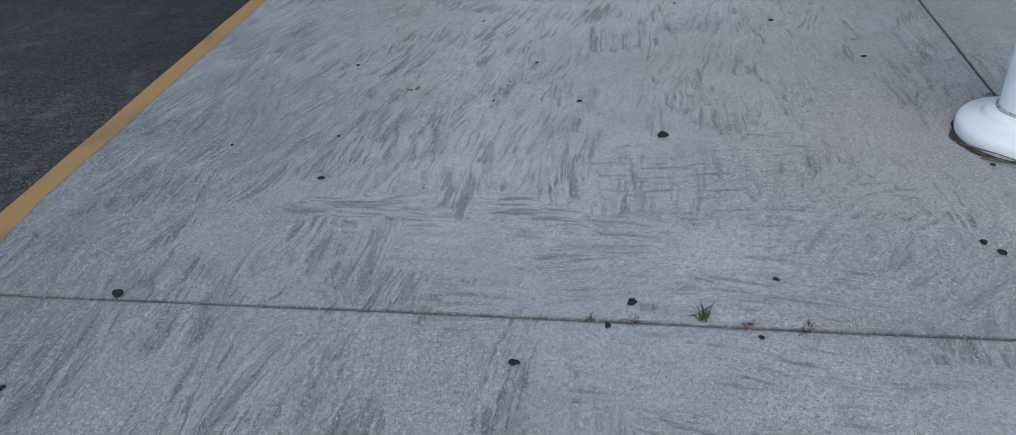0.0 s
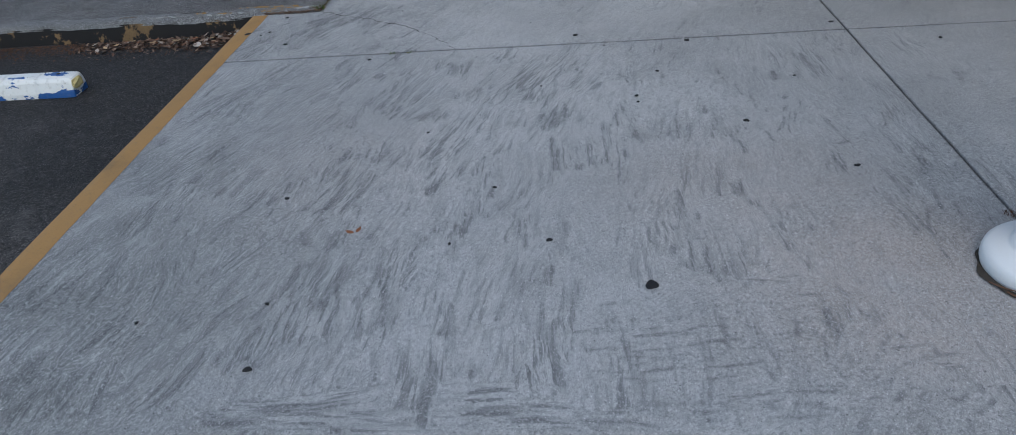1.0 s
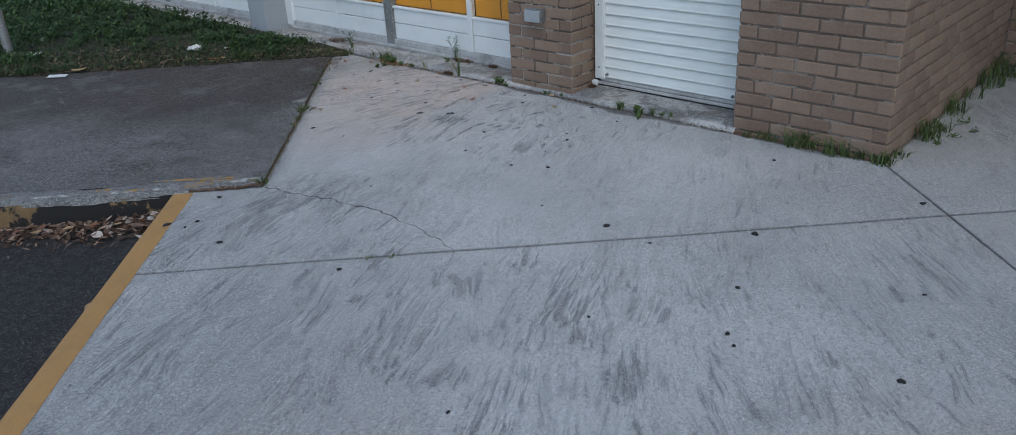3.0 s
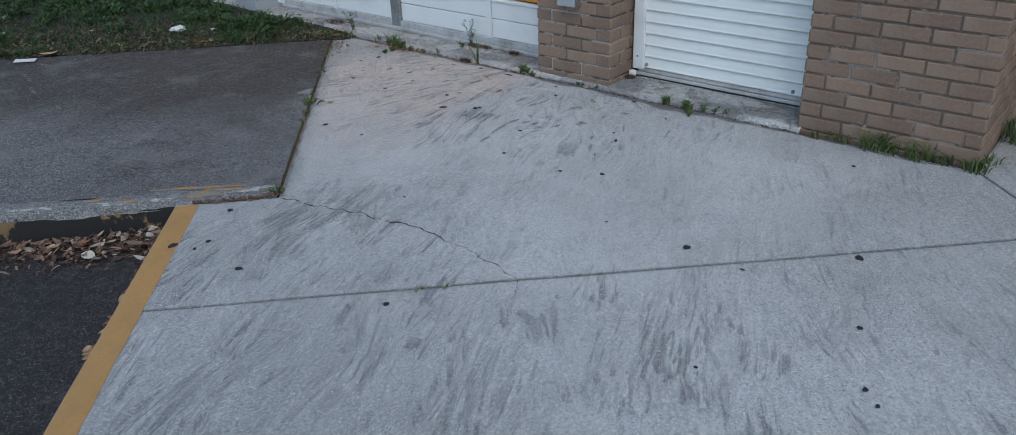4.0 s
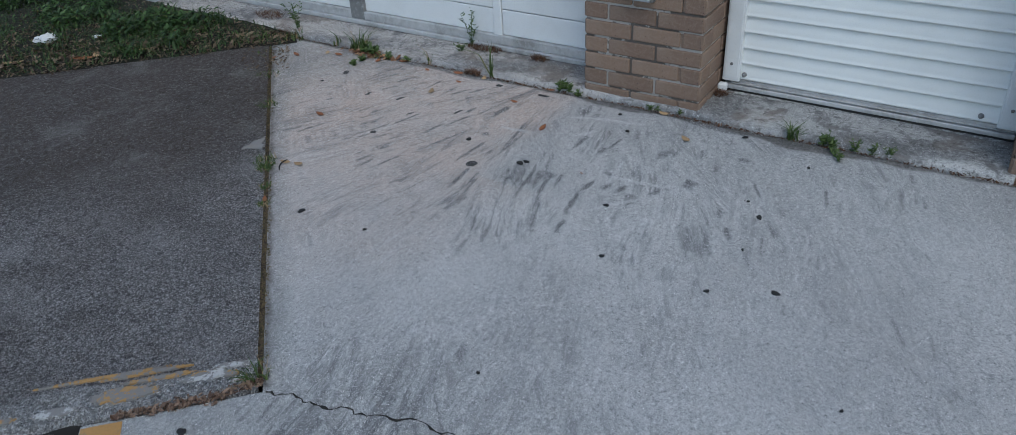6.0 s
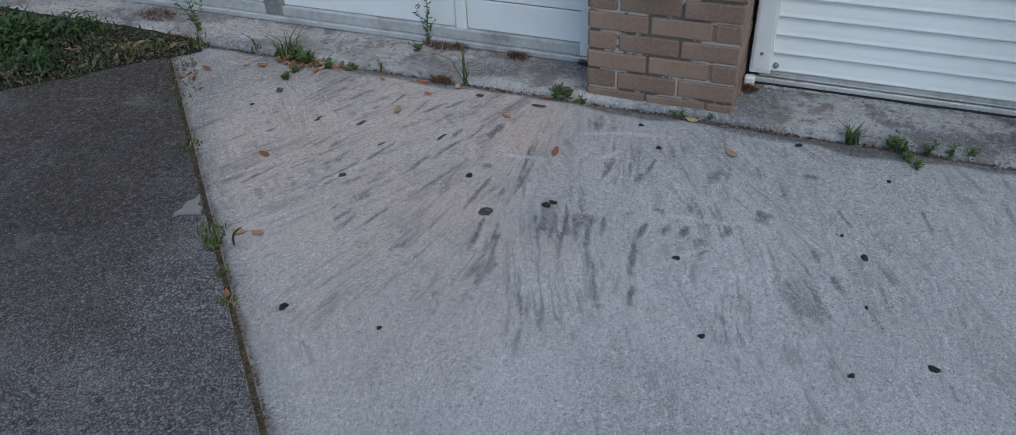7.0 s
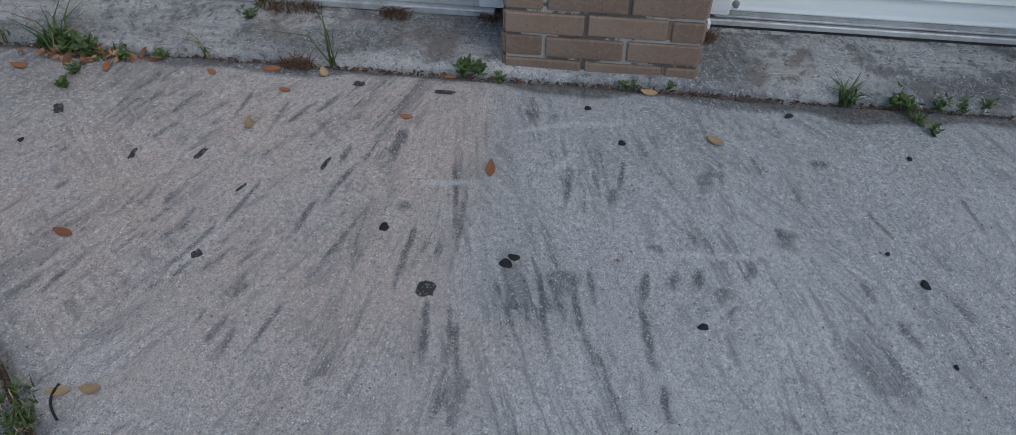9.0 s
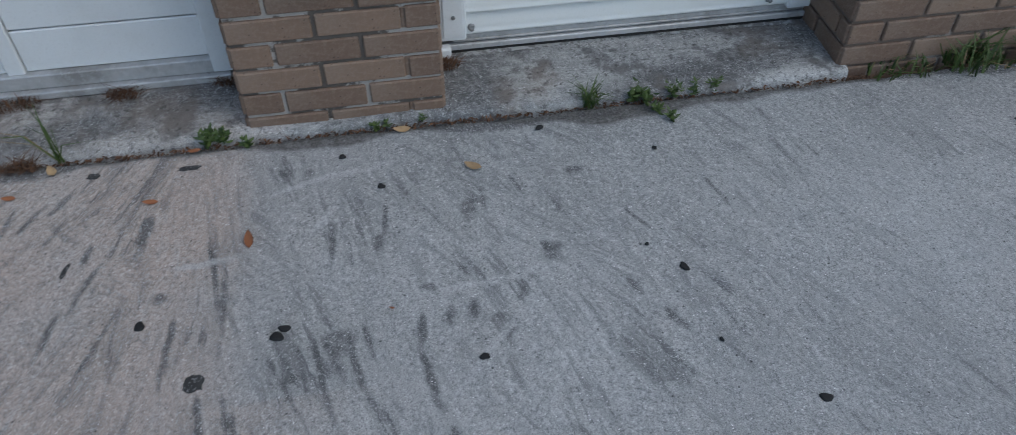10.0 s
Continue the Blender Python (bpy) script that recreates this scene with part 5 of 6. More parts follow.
# weeds at the foot of the corner wall
for i, (x, y, n, h, sp) in enumerate(((5.975, 4.90, 24, 0.05, 0.05), (5.975, 4.80, 26, 0.06, 0.05), (5.965, 4.66, 60, 0.10, 0.055), (5.97, 4.58, 34, 0.07, 0.05), (5.965, 4.46, 50, 0.095, 0.06), (5.97, 4.36, 40, 0.06, 0.05), (5.965, 4.23, 60, 0.075, 0.05),
                                (6.10, 4.19, 22, 0.05, 0.04), (6.42, 4.19, 70, 0.12, 0.08), (6.55, 4.17, 40, 0.08, 0.06), (6.88, 4.19, 60, 0.12, 0.07), (7.2, 4.19, 26, 0.09, 0.06), (7.5, 4.18, 60, 0.13, 0.09), (7.75, 4.16, 90, 0.17, 0.11), (7.88, 3.95, 40, 0.10, 0.08))):
    grass_tuft("grass_tuft", x, y, -0.004, n, h, 0.0065, sp, 100 + i, "green grass tuft at the foot of the brick wall", 4)
for i, (x, y) in enumerate(((6.5, 4.08), (6.62, 4.02), (6.35, 4.11), (6.75, 4.08))):
    leafy_weed(x, y, 0.0, 4, 0.03, 0.018, 140 + i, "low creeping weed on the paving by the brick wall", 1.8)
# moss and weeds in the joint between asphalt and paving
for i, (u, n, sp) in enumerate(((9.22, 60, 0.04), (8.69, 70, 0.045), (8.64, 40, 0.03), (8.50, 26, 0.02), (8.37, 24, 0.02), (9.56, 30, 0.05), (9.85, 26, 0.06))):
    x, y = to_xy(u, 1.735)
    grass_tuft("grass_tuft", x, y, -0.004, n, 0.024, 0.005, sp, 160 + i, "mossy green tuft in the asphalt joint", 12)
x, y = to_xy(7.50, 1.74)
grass_tuft("grass_tuft", x, y, -0.004, 30, 0.045, 0.005, 0.035, 175, "small weed where kerb and crack meet", 14)
for i, (x, y) in enumerate(((2.538, 2.366), (3.879, 5.475), (3.944, 5.415))):
    grass_tuft("grass_tuft", x, y, -0.004, 26 if i == 0 else 12, 0.034 if i == 0 else 0.02, 0.005, 0.016, 180 + i, "tiny grass tuft in a slab joint", 3)


def strip_place(u0, u1, v0, v1, z, amp=1.0):
    def place(g, n):
        u, v = g.uniform(u0, u1, n), g.uniform(v0, v1, n)
        x, y = to_xy(u, v)
        return x, y, np.full(n, z) + 0.004 * g.random(n), amp * g.uniform(0.5, 1.2, n)
    return place


bv, bf = leaflets(2600, strip_place(7.52, 9.95, 1.712, 1.745, -0.003), 0.010, 31, 0.5)
tagged(part("joint_moss", mesh_of("joint_moss", bv, bf), MOSS), "brown moss and crumbs in the asphalt joint", "moss", kind="stuff")
bv, bf = leaflets(150, strip_place(9.60, 10.05, 1.64, 1.86, 0.006), 0.020, 32, 0.35)
tagged(part("corner_leaf_litter", mesh_of("corner_leaf_litter", bv, bf), LAWN_LITTER), "brown leaves at the lawn's corner", "leaf litter", kind="stuff")


def heap_place(x, y, rx, ry, z, high):
    def place(g, n):
        a, r = g.uniform(0, 2 * np.pi, n), np.sqrt(g.random(n))
        return x + rx * r * np.cos(a), y + ry * r * np.sin(a), z + high * (1 - r) * g.random(n), g.uniform(0.6, 1.3, n)
    return place


# dead needles heaped on the sill and in the joint
for i, (x, y, rx, ry, n, z) in enumerate(((6.18, 7.22, 0.03, 0.10, 260, 0.026), (6.175, 6.92, 0.022, 0.045, 150, 0.026), (6.19, 6.66, 0.02, 0.03, 90, 0.026), (5.95, 7.135, 0.022, 0.045, 150, 0.004), (6.17, 6.07, 0.03, 0.025, 110, 0.026), (5.955, 8.30, 0.06, 0.12, 240, 0.004), (6.1, 8.55, 0.05, 0.09, 200, 0.024), (2.70, 2.175, 0.03, 0.012, 40, -0.002), (2.60, 2.275, 0.015, 0.01, 25, -0.002), (2.40, 2.475, 0.02, 0.012, 30, -0.002), (2.32, 2.555, 0.012, 0.01, 20, -0.002), (4.25, 2.53, 0.02, 0.02, 40, 0.002), (3.90, 2.20, 0.03, 0.03, 30, 0.002))):
    bv, bf = blades(n, heap_place(x, y, rx, ry, z, 0.012 if i < 7 else 0.004), 0.022 if i < 7 else 0.009, 0.003, 2.2, 200 + i)
    tagged(part("needle_heap", mesh_of("needle_heap", bv, bf), NEEDLES), "small heap of brown dead needles", "debris", kind="stuff")


def joint_place(g, n):
    y = g.uniform(4.9, 8.4, n)
    return 5.962 + g.normal(0, 0.007, n), y, np.full(n, -0.006) + 0.008 * g.random(n), g.uniform(0.4, 1.2, n)


bv, bf = leaflets(1500, joint_place, 0.012, 33, 0.5)
tagged(part("sill_joint_crumbs", mesh_of("sill_joint_crumbs", bv, bf), NEEDLES), "dark crumbs and needles in the sill joint", "debris", kind="stuff")


# ---- fallen leaves ----
def leaf_shape(name, length, width, curl, mat):
    vs, fs, n = [], [], 9
    for i in range(n):
        f = i / (n - 1)
        w = width * math.sin(math.pi * min(1, f ** 0.85)) ** 0.8 / 2 + 0.0006
        x = length * (f - 0.5)
        zc = curl * (2 * f - 1) ** 2
        vs += [(x, -w, zc + 0.35 * w + 0.001), (x, 0, zc + 0.001), (x, w, zc + 0.25 * w + 0.001)]
    for i in range(n - 1):
        for k in range(2):
            fs.append((3 * i + k, 3 * i + 3 + k, 3 * i + 4 + k, 3 * i + 1 + k))
    me = mesh_of(name, vs, fs)
    me.materials.append(mat)
    for p in me.polygons:
        p.use_smooth = True
    return me


LEAVES = [leaf_shape("dead_leaf", 0.052, 0.019, 0.004, LEAF_RUST), leaf_shape("dead_leaf", 0.045, 0.021, 0.006, LEAF_TAN),
          leaf_shape("dead_leaf", 0.036, 0.014, 0.003, LEAF_RUST), leaf_shape("dead_leaf", 0.058, 0.024, 0.008, LEAF_TAN)]
NAMES = ("rust-brown fallen leaf", "tan dry fallen leaf", "small rust-brown fallen leaf", "large tan dry fallen leaf")


def leaf(kind, x, y, z, turn, where, s=1.0):
    ob = new("dead_leaf", LEAVES[kind])
    ob.matrix_basis = pose(x, y, z, rngp.uniform(-6, 6), rngp.uniform(-6, 6), turn) @ Matrix.Scale(s, 4)
    tagged(ob, NAMES[kind] + " " + where, "leaf", group="fallen leaves")


W1 = "lying on the concrete paving"
for kind, x, y, turn in ((0, 5.625, 6.586, 5), (2, 5.783, 6.815, 85), (1, 5.713, 7.189, 20), (0, 5.324, 7.473, 75), (1, 5.78, 6.063, 60), (1, 4.962, 7.244, 88), (0, 5.868, 7.858, 80), (2, 5.90, 7.35, 60),
                         (3, 5.90, 7.74, 70), (1, 5.915, 7.68, 120), (0, 5.89, 7.63, 20), (2, 5.93, 7.52, 100), (0, 5.93, 7.20, 95), (1, 5.93, 7.06, 30), (2, 5.85, 7.14, 75), (2, 5.95, 6.73, 85), (1, 5.945, 6.22, 80), 
                         (2, 2.75, 4.089, 30), (2, 2.72, 4.10, 110), (1, 5.86, 7.92, 40), (1, 4.95, 7.30, 100), (2, 4.72, 7.17, 45), (0, 5.78, 8.05, 70), (2, 5.70, 8.12, 20)):
    leaf(kind, x, y, 0.003, turn, W1)
leaf(2, 5.382, 6.288, 0.002, 70, W1, 0.35)
for kind, x, y, turn, s in ((3, 4.49, 9.60, -40, 2.2), (3, 4.84, 9.43, 30, 1.5), (1, 4.87, 9.38, 80, 1.7), (3, 5.05, 9.22, -50, 1.9), (1, 5.12, 9.14, 10, 1.3), (0, 5.25, 8.95, -45, 2.1), (3, 5.30, 8.93, 60, 1.4), (1, 5.47, 8.76, -20, 1.9), (0, 5.40, 8.80, 70, 1.5), (3, 4.92, 9.94, 20, 1.8), (1, 4.70, 9.60, 50, 1.3)):
    leaf(kind, x, y, 0.018, turn, "on the soil at the lawn edge", s)
for _ in range(30):
    t = rngp.random() ** 0.7
    u, v = (7.36 - 0.08 * rngp.random(), 2.2 + 0.9 * t) if rngp.random() < 0.6 else (7.4 - 0.95 * t, 2.19 + 0.05 * rngp.random())
    leaf(rngp.randrange(4), *to_xy(u, v), LOT_Z + 0.02 + 0.02 * rngp.random(), rngp.uniform(0, 360), "in the litter below the kerb", rngp.uniform(0.7, 1.15))


def sill_place(g, n):
    x, y = 5.955 - np.abs(g.normal(0, 0.028, n)), 7.70 + g.normal(0, 0.085, n)
    return x, y, 0.003 + 0.012 * g.random(n), np.clip(g.lognormal(-0.1, 0.45, n), 0.3, 1.8)


bv, bf = leaflets(110, sill_place, 0.026, 41, 0.3)
tagged(part("leaf_litter", mesh_of("leaf_litter", bv, bf), SILL_LITTER), "torn rust-brown leaf bits heaped against the sill", "leaf litter", kind="stuff")


def gutter_place(g, n):
    t = g.random(n)
    pick = g.random(n) < 0.45
    u = np.where(pick, 7.47 - 0.16 * np.abs(g.normal(0, 0.7, n)), 7.45 - 2.0 * t ** 1.4)
    v = np.where(pick, 2.15 + 1.15 * t ** 2.2, 2.16 + 0.07 * g.random(n) * (1.3 - t))
    u = np.minimum(u - 0.04, 7.44)
    x, y = to_xy(u, v)
    near = np.exp(-((7.45 - u) ** 2 + (v - 2.2) ** 2) / 0.09)
    return x, y, LOT_Z + 0.012 + 0.035 * near * g.random(n), np.clip(g.lognormal(-0.1, 0.45, n), 0.3, 2.0)


def curled_leaves(n, place, size, seed, tilt=0.3):
    """Narrow dry leaves, cupped and bent, five stations long."""
    g = np.random.default_rng(seed)
    x, y, z, sc = place(g, n)
    n = len(x)
    a, t, roll = g.uniform(0, 2 * np.pi, n), g.normal(0, tilt, n), g.normal(0, tilt * 1.4, n)
    L, W = size * sc * g.uniform(0.7, 1.3, n), size * sc * g.uniform(0.26, 0.46, n)
    cup, bow = g.uniform(-0.1, 0.5, n), g.normal(0, 0.22, n)
    rows_ = []
    for f, w in ((0, 0.05), (0.22, 0.75), (0.5, 1.0), (0.78, 0.7), (1, 0.04)):
        for side in (-0.5, 0, 0.5):
            lx, ly = (f - 0.5) * L, side * w * W
            lz = cup * np.abs(side) * 2 * w * W * 0.5 + bow * L * (2 * f - 1) ** 2 * 0.5 + lx * np.sin(t) + ly * np.sin(roll)
            rows_.append(np.stack([x + lx * np.cos(a) - ly * np.sin(a), y + lx * np.sin(a) + ly * np.cos(a), z + lz + 0.004], -1))
    vs_ = np.stack(rows_, 1).reshape(-1, 3)
    k = np.arange(n)[:, None] * 15
    fs_ = [k + np.array([[3 * i + q, 3 * i + 3 + q, 3 * i + 4 + q, 3 * i + 1 + q]]) for i in range(4) for q in (0, 1)]
    return vs_, np.concatenate(fs_)


for count, size, seed, mat, text in ((1300, 0.030, 34, LITTER, "dry brown and pale leaves heaped below the kerb"), (150, 0.042, 36, PALE_LITTER, "bleached papery leaves on the heap below the kerb"), (900, 0.026, 37, DARK_LITTER, "dark rotting leaves in the heap below the kerb")):
    bv, bf = curled_leaves(count, gutter_place, size, seed)
    tagged(part("leaf_litter", mesh_of("leaf_litter", bv, bf), mat), text, "leaf litter", kind="stuff")


def kerb_crumbs(g, n):
    v = g.uniform(1.72, 2.08, n)
    x, y = to_xy(7.447 + g.normal(0, 0.009, n) + 0.03 * np.exp(-((v - 1.74) / 0.06) ** 2), v)
    return x, y, 0.002 + 0.008 * g.random(n), g.uniform(0.3, 1.2, n)


bv, bf = leaflets(420, kerb_crumbs, 0.018, 38, 0.4)
tagged(part("kerb_crumbs", mesh_of("kerb_crumbs", bv, bf), LITTER), "brown leaf crumbs between slab and kerb", "debris", kind="stuff")


def gutter_soil(g, n):
    v = 2.2 + 5.0 * g.random(n)
    x, y = to_xy(7.44 - 0.15 * np.abs(g.normal(0, 0.8, n)), v)
    return x, y, np.full(n, LOT_Z + 0.008), g.uniform(0.5, 1.2, n)
bv, bf = leaflets(5000, gutter_soil, 0.020, 35, 0.3)
tagged(part("gutter_crumbs", mesh_of("gutter_crumbs", bv, bf), NEEDLES), "brown leaf crumbs along the kerb foot", "debris", kind="stuff")


# ---- crack across the corner of a slab, and dirt in the joints ----
CRACK_DIRT = paint_mat("crack_dirt", (0.014, 0.013, 0.012), (0.04, 0.033, 0.026), 0.58, 0.95, 60)


def crack(points, width, seed, name, label):
    g = random.Random(seed)
    pts = [Vector((x, y, 0)) for x, y in points]
    for rough in (0.03, 0.05, 0.06, 0.08):
        out = [pts[0]]
        for a, b in zip(pts[:-1], pts[1:]):
            d = b - a
            m = (a + b) / 2 + Vector((-d.y, d.x, 0)) * g.uniform(-1, 1) * rough * 3
            out += [m, b]
        pts = out
    vs, fs = [], []
    for i, p in enumerate(pts):
        d = (pts[min(i + 1, len(pts) - 1)] - pts[max(i - 1, 0)]).normalized()
        s = Vector((-d.y, d.x, 0))
        f = i / (len(pts) - 1)
        w = width * (0.25 + 1.2 * g.random() ** 2.5) * (1.15 - 0.7 * f)
        w *= 2.2 if 0.2 < f < 0.24 or 0.40 < f < 0.43 else 1
        lift = Vector((0, 0, float(paving_z(p.x, p.y)) + 0.0009))
        vs += [tuple(p + s * w + lift), tuple(p - s * w * g.uniform(0.5, 1.2) + lift)]
    fs = [(2 * i, 2 * i + 1, 2 * i + 3, 2 * i + 2) for i in range(len(pts) - 1)]
    tagged(part(name, mesh_of(name, vs, fs), CRACK_DIRT), label, "crack", kind="structure")


crack([(4.046, 6.472), (4.105, 6.255), (4.150, 6.020), (4.200, 5.810), (4.187, 5.660), (4.184, 5.520), (4.163, 5.360), (4.130, 5.247)], 0.0047, 3, "slab_crack", "dark jagged crack across the slab corner")
crack([(4.125, 5.240), (4.09, 5.21), (4.053, 5.19)], 0.0016, 4, "slab_crack_end", "fine dark end of the slab crack")


# ---- flattened gum on the paving ----
def gum_mesh(seed):
    g = random.Random(seed)
    n = 22
    ph = [g.uniform(0, 6.28) for _ in range(3)]
    rr = [1 + 0.12 * math.sin(2 * a + ph[0]) + 0.10 * math.sin(3 * a + ph[1]) + 0.06 * math.sin(5 * a + ph[2]) for a in (2 * math.pi * i / n for i in range(n))]
    vs = [(0, 0, 0.0032)]
    for f, z in ((0.6, 0.0032), (0.92, 0.0024), (1.0, 0.0)):
        vs += [(f * rr[i] * math.cos(2 * math.pi * i / n), f * rr[i] * math.sin(2 * math.pi * i / n), z) for i in range(n)]
    fs = [(0, 1 + i, 1 + (i + 1) % n) for i in range(n)]
    for k in range(2):
        fs += [(1 + k * n + i, 1 + (k + 1) * n + i, 1 + (k + 1) * n + (i + 1) % n, 1 + k * n + (i + 1) % n) for i in range(n)]
    me = mesh_of("gum_spot", vs, fs)
    me.materials.append(GUM)
    for p in me.polygons:
        p.use_smooth = True
    return me


GUMS = [gum_mesh(s) for s in range(5)]


def gum(x, y, r, i):
    ob = new("gum_spot", GUMS[i % 5])
    ob.matrix_basis = pose(x, y, 0.0016, 0, 0, (i * 77) % 360) @ Matrix.Diagonal((r, r * (0.75 + 0.25 * ((i * 7) % 3) / 2), 1, 1))
    tagged(ob, "flattened black chewing gum spot on the concrete", "gum", group="gum spots on the paving")


SPOTS = ((3.180, 3.133, 31), (1.392, 3.511, 24), (2.449, 2.531, 17), (2.338, 2.504, 14), (2.074, 2.552, 17), (2.590, 2.224, 9), (2.803, 2.348, 11), (3.358, 2.083, 15), (3.349, 2.026, 15),
         (4.256, 3.054, 15), (2.694, 4.495, 12), (2.124, 3.704, 15), (1.985, 4.160, 9), (2.313, 3.942, 9), (1.052, 3.309, 14), (3.780, 2.277, 13), (5.615, 3.935, 20), (4.330, 3.580, 15), (4.866, 3.688, 9), (5.704, 3.406, 14), (4.250, 4.100, 11),
         (3.400, 4.535, 10), (3.269, 3.956, 11), (3.150, 3.545, 13), (2.910, 3.780, 10), (4.670, 4.885, 20), (4.955, 4.362, 20), (3.590, 6.110, 19), (3.540, 6.469, 23), (3.850, 6.550, 15), (3.750, 5.500, 15), (3.577, 6.376, 10), (3.642, 6.386, 12),
         (5.388, 5.658, 15), (5.231, 6.117, 12), (5.348, 6.520, 16), (5.366, 6.505, 15), (5.420, 6.794, 15), (5.750, 6.285, 11), (5.898, 5.875, 14), (5.870, 6.372, 11), (5.465, 5.719, 6), (5.773, 5.609, 9), (5.030, 5.497, 15),
         (6.120, 5.735, 9), (5.721, 4.652, 13), (4.950, 5.666, 10), (4.534, 4.214, 12), (4.643, 4.654, 9), (4.727, 7.004, 16), (4.739, 6.737, 8), (4.668, 5.232, 7), (4.362, 6.044, 7), (4.965, 6.000, 10), (5.191, 5.645, 7), (5.596, 7.712, 10), (4.20, 4.05, 9), (4.06, 4.52, 9))
for i, (x, y, r) in enumerate(SPOTS):
    gum(x, y, r * 0.8 / 1000, i)


# ---- dark scuffed patches on the paving by the pier ----
def scuff(x, y, a, b, turn, seed, name="tar_patch"):
    g = random.Random(seed)
    n, pts = 18, []
    for i in range(n):
        t = 2 * math.pi * i / n
        k = (abs(math.cos(t)) ** 6 + abs(math.sin(t)) ** 6) ** (-1 / 6)
        taper = 1 - 0.18 * (math.cos(t) > 0) * abs(math.cos(t))
        pts.append((a * k * math.cos(t) * g.uniform(0.78, 1.15), b * k * math.sin(t) * taper * g.uniform(0.7, 1.15)))
    vs = [(px, py, 0.0) for px, py in pts] + [(px * 0.88, py * 0.88, 0.0012) for px, py in pts]
    ob = part(name, mesh_of(name, vs, [(i, (i + 1) % n, n + (i + 1) % n, n + i) for i in range(n)] + [tuple(range(n, 2 * n))]), TAR)
    ob.matrix_basis = pose(x, y, 0.0022, 0, 0, turn)
    tagged(ob, "dark grainy tar patch on the concrete", "stain", group="tar patches on the paving")


CHIP = paint_mat("cement_chip", (0.22, 0.215, 0.21), (0.2, 0.2, 0.2), 0.55, 0.9, 40, (0.12, 0.12, 0.12), 0.5)
KERB_OCHRE = paint_mat("faded_ochre", (0.35, 0.21, 0.08), (0.20, 0.19, 0.18), 0.47, 0.9, 22, (0.08, 0.07, 0.06), 0.6)
TAR = paint_mat("thin_tar", (0.035, 0.034, 0.034), (0.22, 0.22, 0.22), 0.57, 0.85, 160, (0.15, 0.15, 0.15), 0.5)
for i, (x, y, a, b, turn) in enumerate(((5.264, 6.675, 0.019, 0.020, 8), (5.718, 7.678, 0.020, 0.014, 25), (5.581, 7.428, 0.018, 0.007, 0), (5.891, 6.737, 0.008, 0.028, 0), (5.60, 7.27, 0.020, 0.009, -20), (5.50, 7.14, 0.016, 0.004, -30), (5.60, 6.97, 0.022, 0.006, -15), (5.90, 6.96, 0.010, 0.016, 0), (5.30, 7.17, 0.012, 0.012, 40))):
    scuff(x, y, a, b, turn, i)


# ---- worn remains of paint and a broken concrete edge on the asphalt ----
def flat_patch(name, corners, z, mat, label, cat, seed):
    g = random.Random(seed)
    vs, n = [], 0
    for (x0, y0), (x1, y1) in zip(corners, corners[1:] + corners[:1]):
        for i in range(6):
            f = i / 6
            vs.append((x0 + (x1 - x0) * f + g.uniform(-0.007, 0.007), y0 + (y1 - y0) * f + g.uniform(-0.007, 0.007), z))
    n = len(vs)
    low = [(x, y, z - 0.012) for x, y, _ in vs]
    tagged(part(name, mesh_of(name, vs + low, [tuple(range(n))] + [(i, n + i, n + (i + 1) % n, (i + 1) % n) for i in range(n)]), mat), label, cat, kind="structure")


def flake(u, v, du, dv, mat, label, seed, z=0.0095):
    """A thin ragged remnant of paint or cement."""
    g = random.Random(seed)
    n = 34
    rim_ = []
    for i in range(n):
        t = 2 * math.pi * i / n
        k = g.uniform(0.62, 1.12)
        rim_.append((u + du * k * math.cos(t), v + dv * (0.5 * k + 0.5) * math.sin(t) * (1 if g.random() < 0.8 else 0.8)))
    vs = [(*to_xy(u, v), z)] + [(*to_xy(a, b), z) for a, b in rim_] + [(*to_xy(a, b), z - 0.006) for a, b in rim_]
    fs = [(0, 1 + (i + 1) % n, 1 + i) for i in range(n)] + [(1 + i, 1 + (i + 1) % n, 1 + n + (i + 1) % n, 1 + n + i) for i in range(n)]
    tagged(part("paint_remnant", mesh_of("paint_remnant", vs, fs), mat), label, "paint", kind="structure")


OCHRE_TEXT, PALE_TEXT = "faded ochre paint left along the kerb top", "pale cement smear on the kerb top"
for i, (u, v, du, dv) in enumerate(((7.520, 2.06, 0.030, 0.085), (7.600, 2.13, 0.006, 0.17), (7.588, 2.02, 0.008, 0.12), (7.560, 1.98, 0.009, 0.10), (7.530, 2.52, 0.014, 0.035), (7.500, 2.36, 0.010, 0.05), (7.545, 1.88, 0.010, 0.022), (7.525, 1.80, 0.012, 0.020), (7.52, 3.0, 0.014, 0.06))):
    flake(u, v, du, dv, KERB_OCHRE, OCHRE_TEXT, 10 + i, 0.0095 + 0.0004 * (i % 3))
for i, (u, v, du, dv) in enumerate(((7.535, 1.86, 0.020, 0.070), (7.560, 1.80, 0.012, 0.05), (7.500, 2.22, 0.016, 0.06), (7.492, 2.45, 0.015, 0.09), (7.495, 2.75, 0.014, 0.10))):
    flake(u, v, du, dv, PALE_CEMENT, PALE_TEXT, 40 + i, 0.0088)
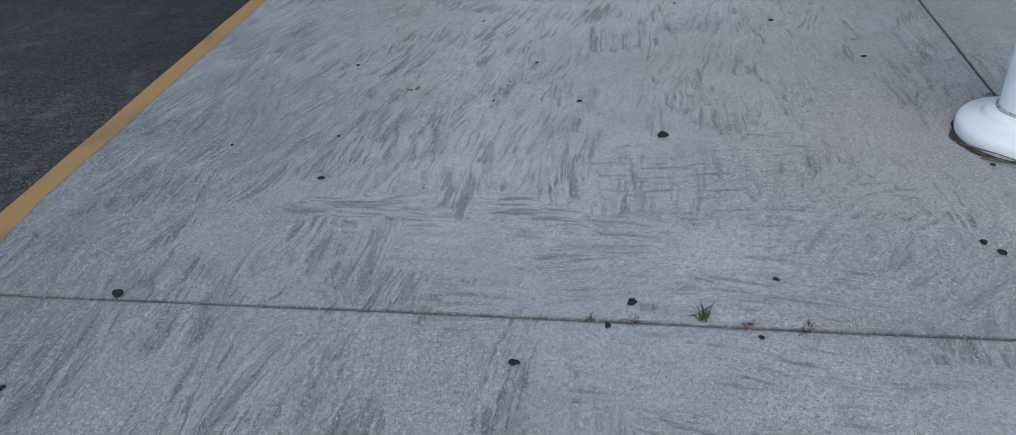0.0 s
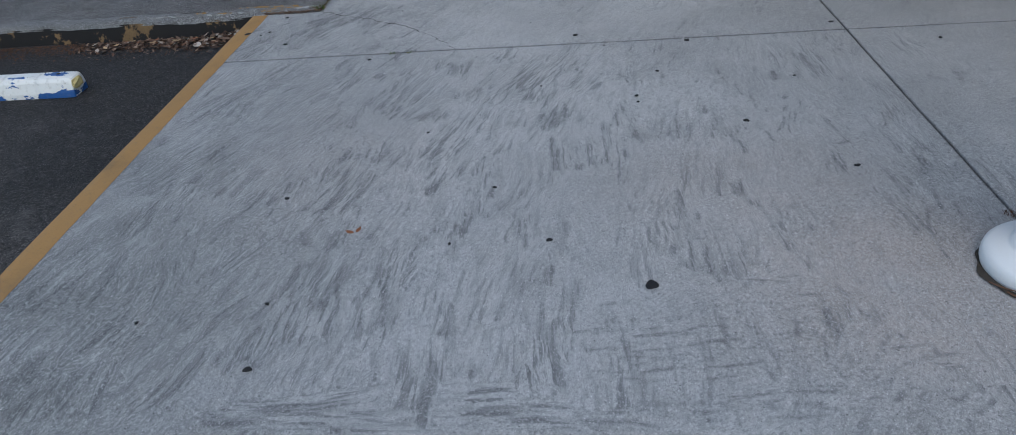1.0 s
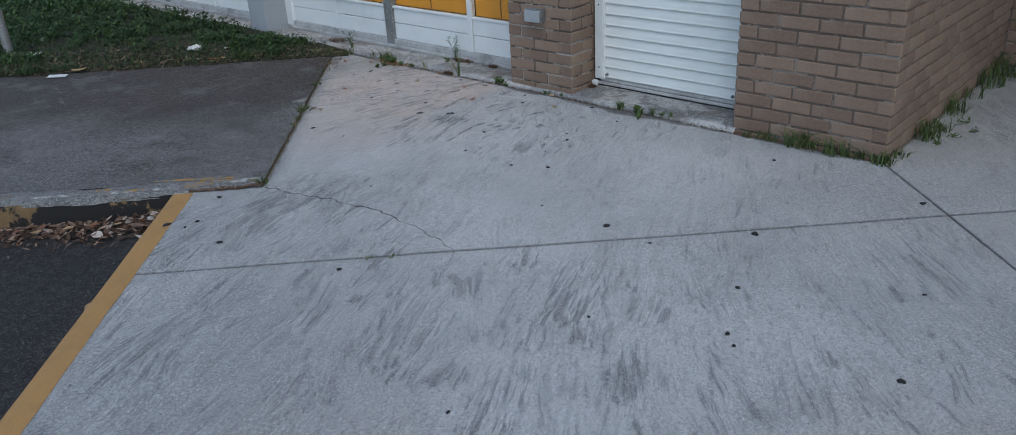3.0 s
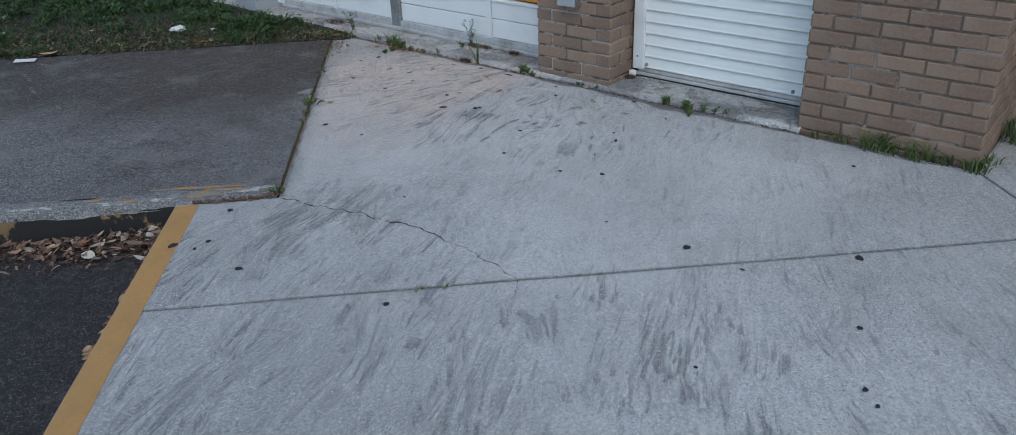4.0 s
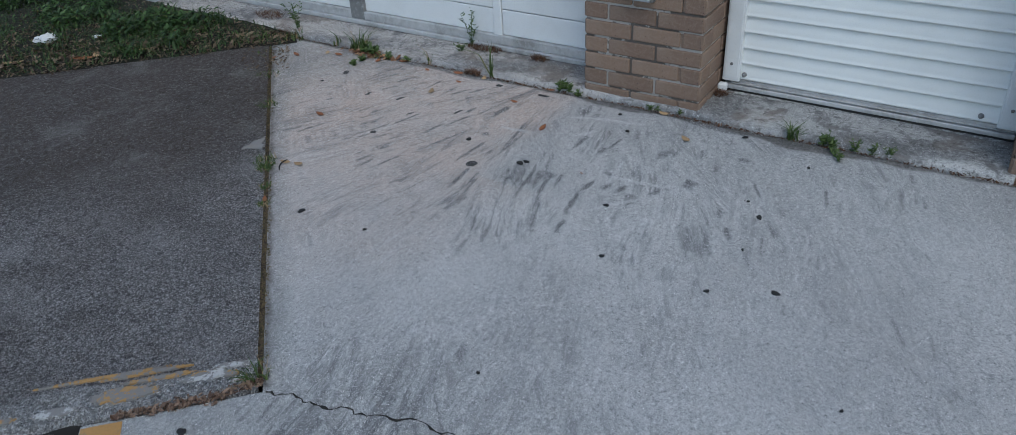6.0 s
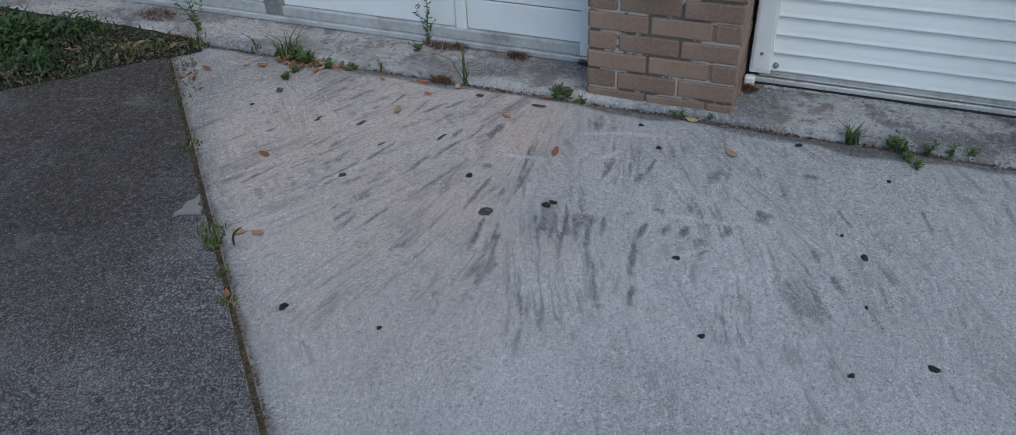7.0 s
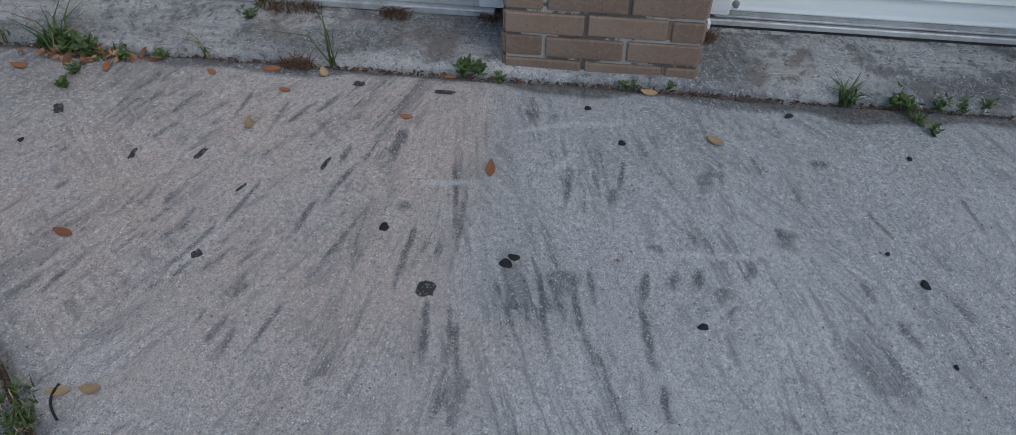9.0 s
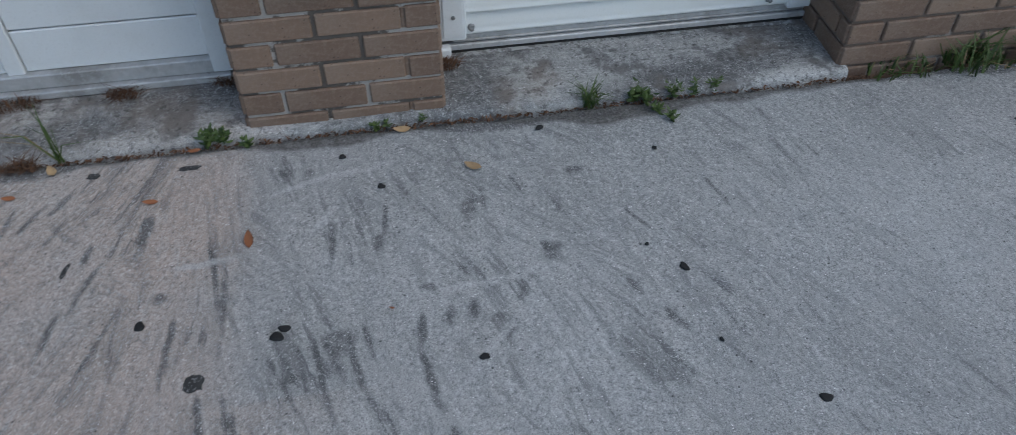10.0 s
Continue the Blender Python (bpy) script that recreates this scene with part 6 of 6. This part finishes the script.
flat_patch("concrete_chip", [to_xy(8.80, 1.745), to_xy(8.90, 1.745), to_xy(8.83, 1.83)], 0.0075, CHIP, "pale triangular cement chip at the asphalt joint", "cement", 3)

# ---- litter ----
def crumpled(name, x, y, z, r, seed, label):
    g = random.Random(seed)
    bm = bmesh.new()
    bmesh.ops.create_icosphere(bm, subdivisions=3, radius=r)
    for v in bm.verts:
        v.co *= g.uniform(0.7, 1.15) * (1 + 0.35 * math.sin(v.co.x / r * 3 + seed) * math.sin(v.co.y / r * 4 + 2 * seed))
        v.co.z *= 0.38
    ob = part(name, bm, PAPER)
    ob.matrix_basis = pose(x, y, z + r * 0.5)
    tagged(ob, label, "litter")


crumpled("paper_ball", 5.28, 9.30, 0.03, 0.055, 1, "crumpled white paper lying in the grass")
crumpled("paper_scrap", 4.45, 10.35, 0.03, 0.045, 2, "small white paper scrap in the grass")
crumpled("paper_scrap", 5.45, 9.12, 0.03, 0.022, 3, "tiny white paper scrap in the grass")
crumpled("paper_scrap", 4.75, 10.9, 0.03, 0.035, 4, "pale paper scrap in the grass")
card = part("paper_card", boxed(-0.065, 0.065, -0.032, 0.032, 0, 0.004, bevel=0.001), PAPER)
card.matrix_basis = pose(4.33, 9.62, 0.012, 2, 3, -38)
tagged(card, "flat white card at the lawn edge", "litter")
for i, (u, v, r) in enumerate(((7.35, 2.19, 0.020), (7.38, 2.27, 0.014), (6.75, 2.18, 0.012))):
    x, y = to_xy(u, v)
    crumpled("paper_scrap", x, y, LOT_Z + 0.03, r, 10 + i, "torn white paper scrap among dry leaves")


def twig():
    vs, fs = [], []
    for i in range(12):
        f = i / 11
        x, y = 0.075 * f, 0.022 * math.sin(f * 2.4)
        for q in range(6):
            b = 2 * math.pi * q / 6
            vs.append((x, y + 0.0028 * math.cos(b), 0.004 + 0.0028 * math.sin(b)))
    for i in range(11):
        fs += [(6 * i + q, 6 * i + (q + 1) % 6, 6 * i + 6 + (q + 1) % 6, 6 * i + 6 + q) for q in range(6)]
    ob = part("twig", mesh_of("twig", vs, fs), GUM)
    ob.matrix_basis = pose(4.895, 7.275, 0.002, 0, 0, 12)
    tagged(smooth(ob), "thin dark curved twig on the paving", "twig")


twig()

# ---- the concrete paving, panel by panel ----
pavement = empty("pavement")
tagged(pavement, "brushed grey concrete paving with dark grimy strokes", "pavement", kind="structure")
J0, J1, JV, EDGE, GAP = 3.442, 6.628, -1.232, 2.154, 0.0030
slab("slab", np.unique(np.concatenate([np.arange(-6, 2.0, 0.25), steps(2.0, J0 - GAP, 0.0085)])), steps(JV + GAP, EDGE, 0.0085), CONCRETE, pavement)
slab("slab", steps(J0 + GAP, J1 - GAP, 0.0075), steps(JV + GAP, EDGE, 0.0075), CONCRETE, pavement)


def corner_keep(u, v):
    return ((v < 1.722) | (u < 7.440)) & ((u - v) / R2 < 5.956)


def corner_clamp(x, y):
    return np.minimum(x, 5.951 + 0.006 * np.sin(y * 13) * np.sin(y * 5.1) + 0.003 * np.sin(y * 47)), y


slab("slab", steps(J1 + GAP, 10.02, 0.006, (7.440, 7.437)), steps(JV + GAP, EDGE, 0.006, (1.722, 1.719)), CONCRETE, pavement, corner_keep, corner_clamp)
slab("slab", steps(J0 + GAP, J1 - GAP, 0.03), steps(-4.6, JV - GAP, 0.03), CONCRETE, pavement)
slab("slab", steps(J1 + GAP, 9.8, 0.03), steps(-4.6, JV - GAP, 0.03), CONCRETE, pavement, lambda u, v: ((u + v) / R2 < 4.26) & ((u - v) / R2 < 8.0), lambda x, y: (np.minimum(x, 7.955), np.minimum(y, 4.225)))
slab("slab", steps(-6, J0 - GAP, 0.09), steps(-4.6 + GAP, JV - GAP, 0.09), CONCRETE, pavement)
slab("slab", np.linspace(-6, 8.0, 40), np.linspace(-8.2, -4.6 - GAP, 12), CONCRETE, pavement, lambda u, v: ((u - v) / R2 < 8.1), lambda x, y: (np.minimum(x, 7.955), y), rim=False)
